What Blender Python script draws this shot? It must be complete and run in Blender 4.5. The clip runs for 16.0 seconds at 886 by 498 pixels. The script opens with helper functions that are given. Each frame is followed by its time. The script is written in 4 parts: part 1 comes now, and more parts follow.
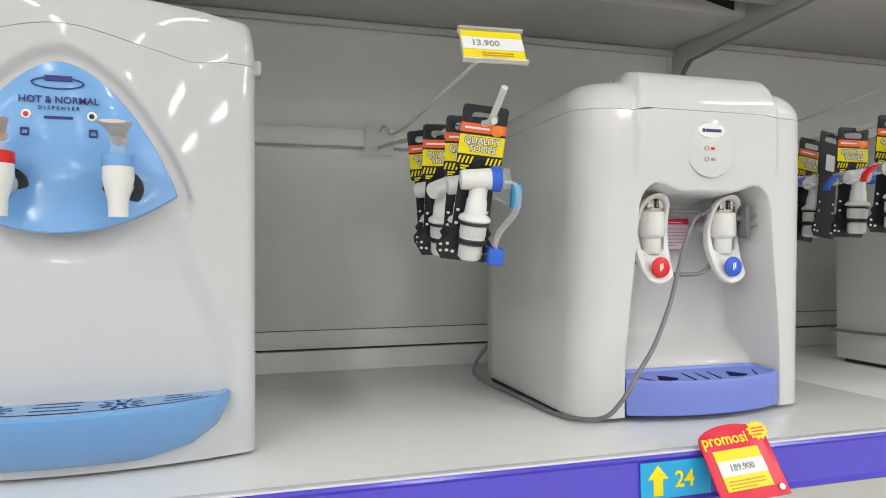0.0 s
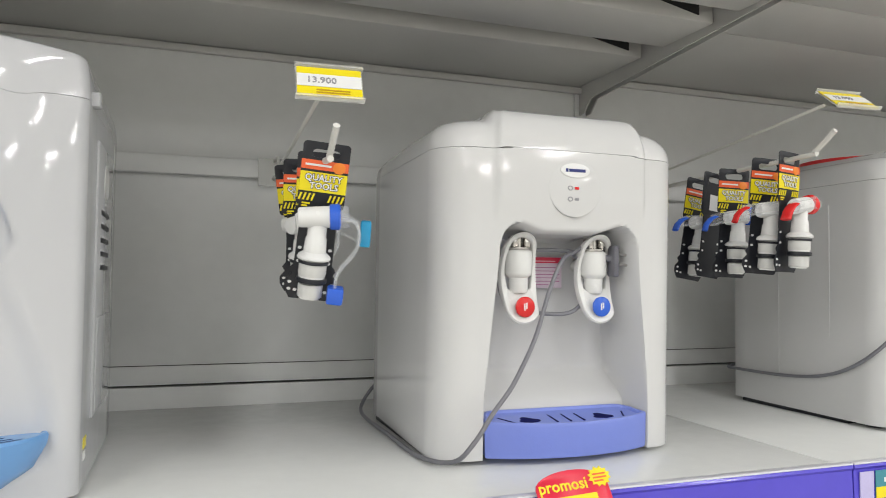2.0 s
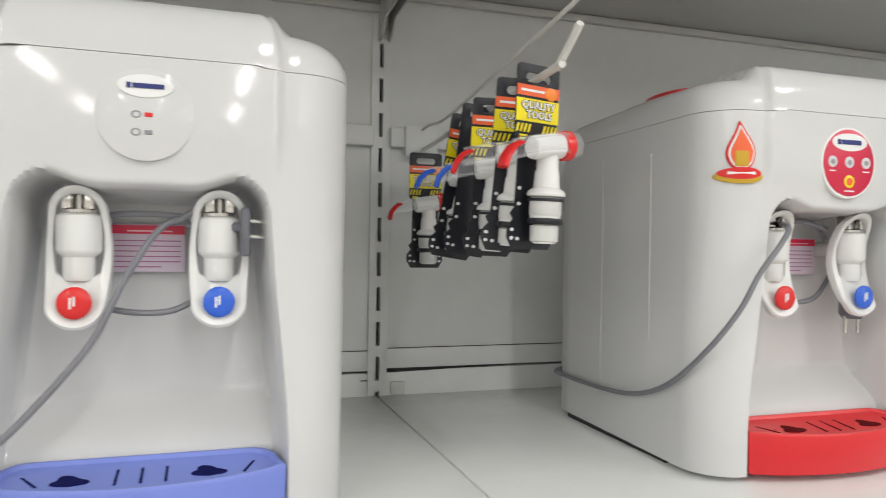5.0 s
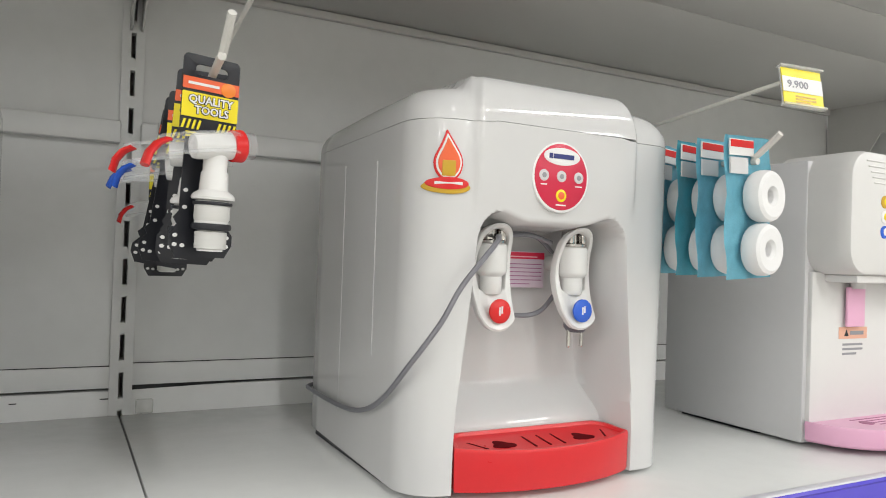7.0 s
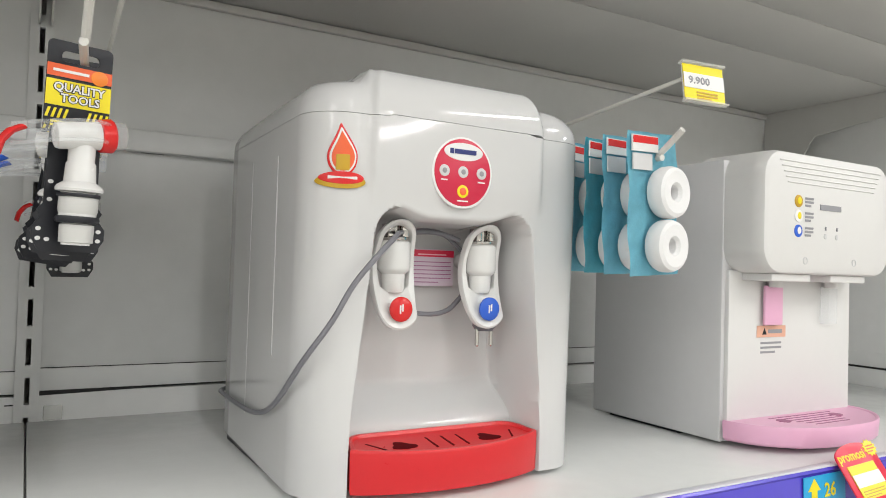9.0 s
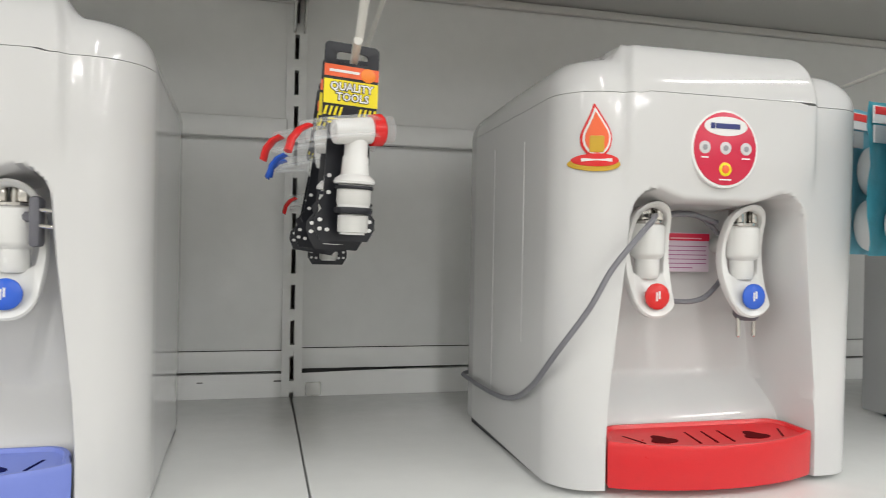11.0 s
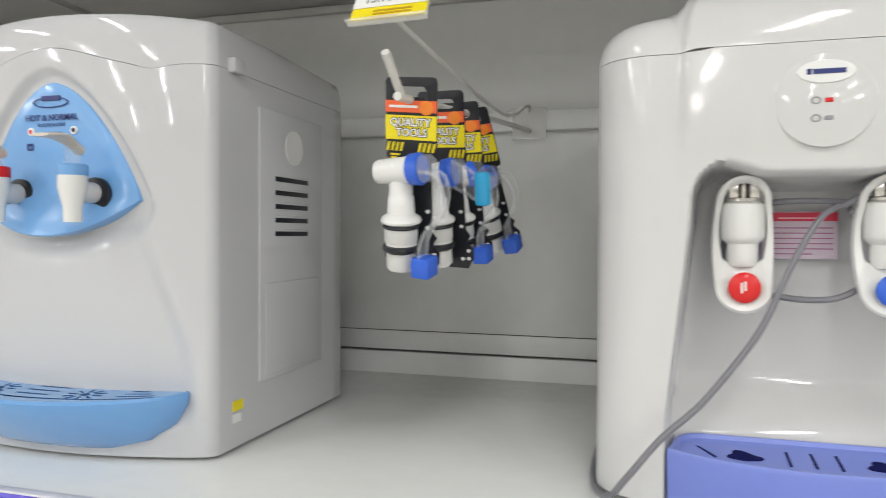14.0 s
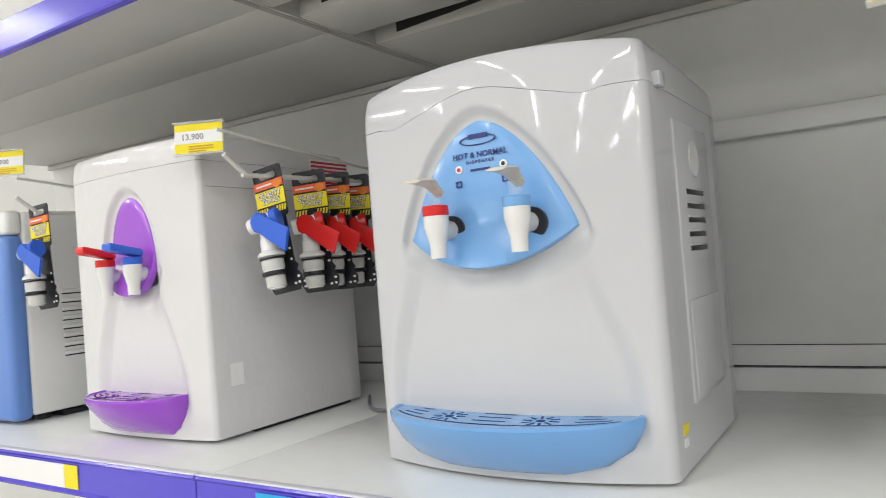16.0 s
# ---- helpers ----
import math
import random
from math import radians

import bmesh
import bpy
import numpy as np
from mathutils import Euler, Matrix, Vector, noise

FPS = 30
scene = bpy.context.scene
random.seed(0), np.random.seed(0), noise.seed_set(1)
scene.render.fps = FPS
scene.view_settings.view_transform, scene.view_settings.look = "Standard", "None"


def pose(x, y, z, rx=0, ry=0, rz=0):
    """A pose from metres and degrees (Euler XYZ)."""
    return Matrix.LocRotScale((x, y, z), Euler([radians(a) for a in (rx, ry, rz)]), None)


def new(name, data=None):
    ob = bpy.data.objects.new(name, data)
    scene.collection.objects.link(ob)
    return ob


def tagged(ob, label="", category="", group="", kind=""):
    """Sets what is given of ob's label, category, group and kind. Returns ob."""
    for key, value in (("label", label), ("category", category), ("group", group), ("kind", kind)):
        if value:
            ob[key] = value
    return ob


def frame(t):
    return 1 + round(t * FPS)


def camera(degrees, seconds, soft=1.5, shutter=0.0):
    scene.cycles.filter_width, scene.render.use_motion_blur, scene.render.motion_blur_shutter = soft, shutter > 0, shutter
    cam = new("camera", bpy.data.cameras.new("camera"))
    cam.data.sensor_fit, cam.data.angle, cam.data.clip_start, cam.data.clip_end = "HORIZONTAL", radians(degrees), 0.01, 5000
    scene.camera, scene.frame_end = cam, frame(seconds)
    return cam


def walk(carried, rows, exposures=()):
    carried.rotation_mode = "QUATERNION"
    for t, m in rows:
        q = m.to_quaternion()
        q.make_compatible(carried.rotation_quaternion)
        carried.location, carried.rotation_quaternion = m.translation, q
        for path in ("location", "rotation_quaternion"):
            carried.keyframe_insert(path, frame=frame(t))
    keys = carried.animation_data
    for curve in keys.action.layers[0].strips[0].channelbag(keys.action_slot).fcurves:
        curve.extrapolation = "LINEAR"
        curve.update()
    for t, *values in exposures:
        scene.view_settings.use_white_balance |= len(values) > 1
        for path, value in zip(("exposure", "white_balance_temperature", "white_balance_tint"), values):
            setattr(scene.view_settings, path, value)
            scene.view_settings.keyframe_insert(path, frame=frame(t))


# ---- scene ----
cam = camera(63.1, 16.0, soft=0.95, shutter=0.25)
PATH = [
    (0.0, 0.0492, -0.0096, 1.1916, 0.085, 0.150, -17.416),
    (0.5, 0.0759, -0.0108, 1.1935, 1.298, -0.594, -17.293),
    (1.0, 0.1026, -0.0189, 1.1969, 1.707, -1.459, -17.572),
    (1.5, 0.1321, -0.0271, 1.2009, 1.918, -1.235, -17.440),
    (2.0, 0.1722, -0.0377, 1.2041, 2.221, -0.628, -19.537),
    (2.5, 0.2404, -0.0400, 1.2098, 1.702, -0.853, -17.431),
    (3.0, 0.3217, 0.0015, 1.2072, 1.578, 0.387, -17.352),
    (3.5, 0.4104, 0.0484, 1.2095, 0.782, -0.261, -16.592),
    (4.0, 0.4835, 0.0837, 1.2143, 0.321, 0.006, -16.138),
    (4.5, 0.5519, 0.1109, 1.2218, -0.367, -0.604, -16.233),
    (5.0, 0.6260, 0.1286, 1.2161, -0.203, -0.872, -18.181),
    (5.2, 0.6555, 0.1247, 1.2165, -0.169, -1.107, -20.027),
    (7.3, 0.8000, 0.0920, 1.2210, 0.750, -1.950, -28.300),
    (7.5, 0.8086, 0.0846, 1.2229, 0.684, -1.980, -28.727),
    (8.0, 0.8430, 0.0864, 1.2158, 1.013, -1.797, -30.290),
    (8.2, 0.8525, 0.0819, 1.2148, 1.255, -1.833, -30.584),
    (10.3, 0.8555, 0.0904, 1.2051, 0.816, -0.782, -21.933),
    (10.5, 0.8511, 0.0969, 1.2069, 0.477, -0.806, -19.149),
    (11.0, 0.8189, 0.1127, 1.2100, 0.006, -1.032, -14.087),
    (11.5, 0.7864, 0.1252, 1.2083, -0.215, -1.279, -9.795),
    (12.0, 0.7400, 0.1320, 1.2042, -0.272, -1.181, -4.390),
    (12.5, 0.6890, 0.1379, 1.1999, -0.094, -1.179, -0.394),
    (13.0, 0.6324, 0.1349, 1.1963, 0.393, -1.092, 5.520),
    (13.5, 0.5643, 0.1328, 1.1957, -0.007, -1.315, 11.506),
    (14.0, 0.4718, 0.1163, 1.2104, -1.164, -0.298, 16.527),
    (14.5, 0.3968, 0.0984, 1.2046, -0.326, 0.934, 20.252),
    (15.0, 0.3425, 0.0736, 1.2065, 0.261, 1.451, 25.501),
    (15.5, 0.3000, 0.0591, 1.2139, 0.667, 3.103, 29.279),
    (16.0, 0.2644, 0.0458, 1.2145, 1.134, 4.480, 32.398)
]
EXPOSURES = [(0.0, 0.0), (14.0, 0.0), (16.0, 0.07)]
walk(cam, [(t, pose(x, y, z, 90 + pitch, roll, yaw)) for t, x, y, z, pitch, roll, yaw in PATH], EXPOSURES)

# ---- world and lamps ----
world = bpy.data.worlds.new("shop_light")
scene.world = world
world.use_nodes = True
world.node_tree.nodes["Background"].inputs[0].default_value = (0.9, 0.95, 1.0, 1)
world.node_tree.nodes["Background"].inputs[1].default_value = 0.2


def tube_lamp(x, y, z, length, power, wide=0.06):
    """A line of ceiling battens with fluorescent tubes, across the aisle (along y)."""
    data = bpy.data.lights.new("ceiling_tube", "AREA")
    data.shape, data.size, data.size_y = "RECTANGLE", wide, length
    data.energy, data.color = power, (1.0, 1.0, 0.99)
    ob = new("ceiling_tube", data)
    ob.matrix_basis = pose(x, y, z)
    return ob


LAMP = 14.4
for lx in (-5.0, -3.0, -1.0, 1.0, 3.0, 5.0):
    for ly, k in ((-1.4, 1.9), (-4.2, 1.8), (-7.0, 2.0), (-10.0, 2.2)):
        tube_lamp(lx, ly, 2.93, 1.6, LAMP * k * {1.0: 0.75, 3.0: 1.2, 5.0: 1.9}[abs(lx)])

# ---- materials ----


def material(name, color, rough=0.4, metal=0.0, vary=0.04, scale=8.0, bump=0.0, bump_scale=120.0, coat=0.0, alpha=None, ior=1.45):
    """Principled surface with slight large and small variation of colour and gloss."""
    m = bpy.data.materials.new(name)
    m.use_nodes = True
    nt = m.node_tree
    p = nt.nodes["Principled BSDF"]
    p.inputs["Roughness"].default_value, p.inputs["Metallic"].default_value = rough, metal
    p.inputs["IOR"].default_value = ior
    p.inputs["Coat Weight"].default_value = coat
    p.inputs["Coat Roughness"].default_value = 0.08
    pos = nt.nodes.new("ShaderNodeTexCoord")
    big, fine, both = nt.nodes.new("ShaderNodeTexNoise"), nt.nodes.new("ShaderNodeTexNoise"), nt.nodes.new("ShaderNodeMath")
    big.inputs["Scale"].default_value, fine.inputs["Scale"].default_value = scale, scale * 14
    big.inputs["Detail"].default_value = fine.inputs["Detail"].default_value = 3
    both.operation = "ADD"
    half = nt.nodes.new("ShaderNodeMath")
    half.operation, half.inputs[1].default_value = "MULTIPLY", 0.5
    mix = nt.nodes.new("ShaderNodeMix")
    mix.data_type = "RGBA"
    mix.inputs["A"].default_value = (*[max(0, c * (1 - vary)) for c in color], 1)
    mix.inputs["B"].default_value = (*[min(1, c * (1 + vary)) for c in color], 1)
    gloss = nt.nodes.new("ShaderNodeMapRange")
    gloss.inputs["To Min"].default_value, gloss.inputs["To Max"].default_value = rough * 0.75, min(1, rough * 1.25)
    nt.links.new(pos.outputs["Object"], big.inputs["Vector"])
    nt.links.new(pos.outputs["Object"], fine.inputs["Vector"])
    nt.links.new(big.outputs["Fac"], both.inputs[0])
    nt.links.new(fine.outputs["Fac"], both.inputs[1])
    nt.links.new(both.outputs[0], half.inputs[0])
    nt.links.new(half.outputs[0], mix.inputs["Factor"])
    nt.links.new(half.outputs[0], gloss.inputs["Value"])
    nt.links.new(mix.outputs["Result"], p.inputs["Base Color"])
    nt.links.new(gloss.outputs["Result"], p.inputs["Roughness"])
    if bump:
        tex, b = nt.nodes.new("ShaderNodeTexNoise"), nt.nodes.new("ShaderNodeBump")
        tex.inputs["Scale"].default_value = bump_scale
        b.inputs["Strength"].default_value, b.inputs["Distance"].default_value = bump, 0.001
        nt.links.new(pos.outputs["Object"], tex.inputs["Vector"])
        nt.links.new(tex.outputs["Fac"], b.inputs["Height"])
        nt.links.new(b.outputs["Normal"], p.inputs["Normal"])
    return m


def clear(name, tint=(0.95, 0.97, 0.98)):
    """Clear moulded plastic."""
    m = bpy.data.materials.new(name)
    m.use_nodes = True
    p = m.node_tree.nodes["Principled BSDF"]
    p.inputs["Base Color"].default_value = (*tint, 1)
    p.inputs["Transmission Weight"].default_value, p.inputs["Roughness"].default_value, p.inputs["IOR"].default_value = 1.0, 0.06, 1.2
    return m


WHITE = material("white_gloss_plastic", (0.61, 0.61, 0.607), 0.065, vary=0.015, scale=5, bump=0.04, bump_scale=22, coat=0.0)
WHITE_B = material("cool_white_gloss_plastic", (0.535, 0.54, 0.555), 0.05, vary=0.015, scale=5, bump=0.30, bump_scale=20, coat=0.0)
FILM = material("film_wrapped_white_plastic", (0.66, 0.655, 0.658), 0.045, vary=0.02, scale=5, bump=0.9, bump_scale=55, coat=0.0)
SIDE = material("off_white_painted_steel", (0.73, 0.73, 0.715), 0.32, vary=0.03, scale=4, bump=0.05, bump_scale=300)
TAP_WHITE = material("white_tap_plastic", (0.72, 0.72, 0.705), 0.26, vary=0.015, scale=6)
CREAM = material("cream_lever_plastic", (0.62, 0.56, 0.48), 0.35, vary=0.05, scale=40)
WALLPAINT = material("grey_white_panel_paint", (0.74, 0.745, 0.735), 0.36, vary=0.09, scale=2.6, bump=0.06, bump_scale=240)
SHELFPAINT = material("grey_white_shelf_paint", (0.77, 0.78, 0.765), 0.20, vary=0.06, scale=3.0, bump=0.05, bump_scale=200)
# Shelf paint darkened for the overhead shelf: its shade is in the colour.
UNDER = material("shade_toned_shelf_paint", (0.555, 0.55, 0.53), 0.5, vary=0.06, scale=3.0, bump=0.06, bump_scale=200)
# Near-black: shade painted into gaps and hollows, also joints and paint chips.
DARK = material("near_black_shade_and_chips", (0.02, 0.02, 0.02), 0.7)
BLACK = material("black_card", (0.012, 0.013, 0.018), 0.4, vary=0.15, scale=30)
RAIL = material("violet_blue_rail_plastic", (0.09, 0.07, 0.55), 0.18, vary=0.08, scale=6)
RAILRIM = material("pale_rail_rim", (0.66, 0.66, 0.72), 0.3)
BLUETRAY = material("periwinkle_tray_plastic", (0.19, 0.25, 0.66), 0.33, vary=0.04, scale=10, bump=0.1, bump_scale=500)
# The dark tray tones below carry the shade inside the drain openings.
BLUEDARK = material("deep_blue_well_shade", (0.008, 0.010, 0.085), 0.85, ior=1.15)
REDTRAY = material("red_tray_plastic", (0.66, 0.025, 0.03), 0.3, vary=0.05, scale=10, bump=0.1, bump_scale=500)
REDDARK = material("deep_red_well_shade", (0.10, 0.003, 0.005), 0.85, ior=1.15)
SKY = material("sky_blue_plastic", (0.165, 0.37, 0.70), 0.24, vary=0.04, scale=8, coat=0.3)
SKYDARK = material("sky_blue_well_shade", (0.018, 0.07, 0.20), 0.85, ior=1.15)
PURPLE = material("purple_plastic", (0.33, 0.075, 0.60), 0.22, vary=0.06, scale=8, coat=0.4)
PURPLEDARK = material("dark_purple_well_shade", (0.06, 0.008, 0.13), 0.85, ior=1.15)
PINK = material("pale_pink_plastic", (0.78, 0.43, 0.60), 0.35, vary=0.04, scale=8)
PINKDARK = material("pink_slot_shade", (0.36, 0.11, 0.22), 0.5)
SATIN = material("satin_white_plastic", (0.69, 0.685, 0.672), 0.42, vary=0.03, scale=6, bump=0.04, bump_scale=400)
SATINSIDE = material("grey_white_steel", (0.60, 0.60, 0.605), 0.45, vary=0.04, scale=5)
RED = material("red_plastic", (0.66, 0.02, 0.02), 0.25, vary=0.06, scale=40)
BLUE = material("blue_plastic", (0.03, 0.12, 0.62), 0.25, vary=0.06, scale=40)
CYAN = material("cyan_plastic", (0.03, 0.34, 0.62), 0.25, vary=0.06, scale=40)
CHROME = material("chrome", (0.6, 0.58, 0.55), 0.18, metal=1.0, vary=0.05, scale=40)
CORD = material("grey_cord_rubber", (0.19, 0.19, 0.21), 0.45, vary=0.1, scale=60)
PLUG = material("grey_plug", (0.13, 0.13, 0.15), 0.45, vary=0.1, scale=60)
HOOK = material("white_coated_wire", (0.66, 0.65, 0.61), 0.35, vary=0.06, scale=30)
PAPER = material("white_paper", (0.78, 0.78, 0.77), 0.45, vary=0.03, scale=30)
YELLOW = material("yellow_print", (0.82, 0.68, 0.01), 0.35, vary=0.05, scale=40)
ORANGE = material("orange_print", (0.80, 0.13, 0.04), 0.35, vary=0.06, scale=40)
CRIMSON = material("crimson_print", (0.58, 0.02, 0.06), 0.3, vary=0.06, scale=40)
PINKPRINT = material("pink_print", (0.72, 0.36, 0.42), 0.45)
GREYPRINT = material("grey_print", (0.28, 0.28, 0.30), 0.45)
NAVY = material("navy_print", (0.02, 0.03, 0.16), 0.4)
SKYPRINT = material("cyan_print", (0.02, 0.36, 0.68), 0.3, vary=0.06, scale=30)
GOLD = material("gold_print", (0.55, 0.33, 0.02), 0.3)
TEAL = material("teal_film", (0.26, 0.64, 0.80), 0.14, vary=0.30, scale=70, bump=0.6, bump_scale=130)
TEALDARK = material("dark_teal_film", (0.13, 0.51, 0.62), 0.16, vary=0.30, scale=70, bump=0.6, bump_scale=130)
FOAM = material("white_filter_foam", (0.78, 0.78, 0.78), 0.7, vary=0.03, scale=60, bump=0.2, bump_scale=700)
CLEAR = clear("clear_plastic", (0.88, 0.91, 0.93))
shine = CLEAR.node_tree.nodes["Principled BSDF"]
shine.inputs["Transmission Weight"].default_value, shine.inputs["Alpha"].default_value = 0.35, 0.22
WEB = clear("thin_clear_plastic", (0.93, 0.95, 0.97))
thin = WEB.node_tree.nodes["Principled BSDF"]
thin.inputs["Transmission Weight"].default_value, thin.inputs["Alpha"].default_value = 0.2, 0.14
LILAC = material("lilac_notice_film", (0.60, 0.50, 0.58), 0.4, vary=0.04, scale=30)
PLUMPRINT = material("plum_print", (0.36, 0.12, 0.26), 0.45)
ACRYLIC = clear("clear_acrylic", (0.92, 0.92, 0.88))
pale = ACRYLIC.node_tree.nodes["Principled BSDF"]
pale.inputs["Transmission Weight"].default_value, pale.inputs["Alpha"].default_value = 0.1, 0.35
FLOORTILE = material("store_floor_tile", (0.55, 0.53, 0.49), 0.3, vary=0.08, scale=1.5)
STOREWALL = material("store_wall_paint", (0.60, 0.60, 0.58), 0.6, vary=0.05, scale=1.0)
CEILING = material("ceiling_paint", (0.7, 0.7, 0.69), 0.7, vary=0.04, scale=1.0)

# ---- building helpers ----


def finish(name, bm, mat, sharp=35.0):
    me = bpy.data.meshes.new(name)
    bm.normal_update()
    bm.to_mesh(me)
    bm.free()
    me.polygons.foreach_set("use_smooth", [True] * len(me.polygons))
    me.set_sharp_from_angle(angle=radians(sharp))
    me.materials.append(mat)
    return new(name, me)


def part(name, bm, mat, parent, label="", sharp=35.0):
    ob = finish(name, bm, mat, sharp)
    ob.parent = parent
    return tagged(ob, label)


def structure(name, bm, mat, label, category, sharp=35.0):
    return tagged(finish(name, bm, mat, sharp), label, category, kind="structure")


def thing(name, m, label, category, group=""):
    ob = new(name)
    ob.matrix_basis = m
    ob.empty_display_size = 0.05
    return tagged(ob, label, category, group)


def box(bm, x0, x1, y0, y1, z0, z1, r=0.0, seg=2):
    """A box, with rounded edges if r is given, added to bm."""
    got = bmesh.ops.create_cube(bm, size=1.0)
    vs = got["verts"]
    for v in vs:
        v.co = Vector((x0 + (v.co.x + 0.5) * (x1 - x0), y0 + (v.co.y + 0.5) * (y1 - y0), z0 + (v.co.z + 0.5) * (z1 - z0)))
    if r:
        es = list({e for v in vs for e in v.link_edges})
        bmesh.ops.bevel(bm, geom=es, offset=r, segments=seg, affect="EDGES", profile=0.5)
    return bm


def boxed(*a, **k):
    return box(bmesh.new(), *a, **k)


def sheet(bm, rows, closed_u=True, cap_first=False, cap_last=False):
    """Quads between rows of points; each row has as many points as the next."""
    made = [[bm.verts.new(p) for p in row] for row in rows]
    n = len(made[0])
    for a, b in zip(made, made[1:]):
        for i in range(n if closed_u else n - 1):
            j = (i + 1) % n
            bm.faces.new((a[i], a[j], b[j], b[i]))
    if cap_first:
        bm.faces.new(made[0][::-1])
    if cap_last:
        bm.faces.new(made[-1])
    return bm


def lathe(bm, profile, m=None, n=20, caps=True):
    """A turned solid from (radius, height) pairs, about z, then moved by m."""
    rows = [[(r * math.cos(2 * math.pi * i / n), r * math.sin(2 * math.pi * i / n), h) for i in range(n)] for r, h in profile]
    if m is not None:
        rows = [[m @ Vector(p) for p in row] for row in rows]
    return sheet(bm, rows, True, caps, caps)


def turned(profile, m=None, n=20):
    return lathe(bmesh.new(), profile, m, n)


TO_Y = pose(0, 0, 0, 90, 0, 0)  # a lathe's axis turned to -y


def ellipse(cx, cz, a, b, n=28):
    return [(cx + a * math.cos(2 * math.pi * i / n), cz + b * math.sin(2 * math.pi * i / n)) for i in range(n)]


def rounded(x0, x1, z0, z1, r, n=5):
    pts = []
    for cx, cz, a0 in ((x1 - r, z1 - r, 0), (x0 + r, z1 - r, 90), (x0 + r, z0 + r, 180), (x1 - r, z0 + r, 270)):
        pts += [(cx + r * math.cos(radians(a0 + 90 * i / n)), cz + r * math.sin(radians(a0 + 90 * i / n))) for i in range(n + 1)]
    return pts


def plate(outline, y, thick, edge=0.0006, bend=None, bm=None):
    """A flat piece in the x-z plane with its face at y towards -y, soft at the front edge. bend(x, z) adds to y."""
    bm = bm or bmesh.new()
    cx, cz = sum(p[0] for p in outline) / len(outline), sum(p[1] for p in outline) / len(outline)
    size = max(max(abs(p[0] - cx), abs(p[1] - cz)) for p in outline)
    k = 1 - edge / size
    f = bend or (lambda x, z: 0.0)

    def ring(s, dy):
        return [(cx + (x - cx) * s, y + dy + f(cx + (x - cx) * s, cz + (z - cz) * s), cz + (z - cz) * s) for x, z in outline]

    rows = [ring(1, thick), ring(1, edge), ring(1 - (1 - k) * 0.3, edge * 0.3), ring(k, 0)]
    if bend:
        rows += [ring(k * s, 0) for s in (0.8, 0.6, 0.4, 0.2)]
    sheet(bm, rows, True, True, True)
    return bm


def frame_plate(outer, inner, y, thick, edge=0.001):
    """A plate with a hole; both outlines have as many points."""
    bm = bmesh.new()

    def ring(pts, dy, d):
        cx, cz = sum(p[0] for p in pts) / len(pts), sum(p[1] for p in pts) / len(pts)
        return [(x + (cx - x) * d, y + dy, z + (cz - z) * d) for x, z in pts]

    rows = [ring(outer, thick, 0), ring(outer, edge, 0), ring(outer, 0, 0.04), ring(inner, 0, -0.04), ring(inner, edge, 0), ring(inner, thick, 0), ring(outer, thick, 0)]
    sheet(bm, rows)
    bmesh.ops.remove_doubles(bm, verts=bm.verts, dist=1e-6)
    return bm


def tube(points, radius, n=8, smooth=6):
    """A round cord through the points, smoothed by Catmull-Rom."""
    pts = [Vector(p) for p in points]
    path = []
    for i in range(len(pts) - 1):
        p0, p1, p2, p3 = pts[max(i - 1, 0)], pts[i], pts[i + 1], pts[min(i + 2, len(pts) - 1)]
        for k in range(smooth):
            t = k / smooth
            path.append(0.5 * ((2 * p1) + (p2 - p0) * t + (2 * p0 - 5 * p1 + 4 * p2 - p3) * t * t + (3 * p1 - p0 - 3 * p2 + p3) * t ** 3))
    path.append(pts[-1])
    rows, side = [], Vector((0.31, 0.22, 0.93))
    for i, p in enumerate(path):
        d = (path[min(i + 1, len(path) - 1)] - path[max(i - 1, 0)]).normalized()
        u = (side - d * side.dot(d)).normalized()
        w = d.cross(u)
        side = u
        rows.append([p + radius * (math.cos(2 * math.pi * k / n) * u + math.sin(2 * math.pi * k / n) * w) for k in range(n)])
    return sheet(bmesh.new(), rows, True, True, True)


def lettering(name, words, size, mat, parent, m, label="", align="CENTER", swell=0.018):
    """Letters in the built-in font, as a mesh, standing in the x-z plane and read from -y."""
    data = bpy.data.curves.new(name, "FONT")
    data.body, data.size, data.align_x, data.align_y = words, size, align, "CENTER"
    data.extrude, data.resolution_u, data.offset = 0.0002, 2, size * swell
    temp = new(name, data)
    bpy.context.view_layer.update()
    me = bpy.data.meshes.new_from_object(temp)
    bpy.data.objects.remove(temp)
    me.materials.clear()
    me.materials.append(mat)
    ob = new(name, me)
    ob.parent = parent
    ob.matrix_basis = m @ pose(0, 0, 0, 90, 0, 0)
    return tagged(ob, label)


def step(a, b, x):
    t = min(1.0, max(0.0, (x - a) / (b - a)))
    return t * t * (3 - 2 * t)


def bars(bm, x0, x1, z, h, y, n=1, gap=0.0):
    """Plain bars that stand for small print."""
    for i in range(n):
        box(bm, x0, x1 if i < n - 1 or n == 1 else x0 + 0.7 * (x1 - x0), y - 0.0003, y, z - i * gap - h, z - i * gap)
    return bm

# ---- the store round the aisle ----
structure("floor", boxed(-6.5, 7.5, -12.5, 1.4, -0.1, 0.0), FLOORTILE, "pale tiled store floor under the shelving", "floor")
structure("ceiling", boxed(-6.5, 7.5, -12.5, 1.4, 3.0, 3.1), CEILING, "plain white store ceiling above the aisle", "ceiling")
structure("wall_south", boxed(-6.5, 7.5, -12.6, -12.5, 0, 3.0), STOREWALL, "plain light wall across the aisle", "wall")
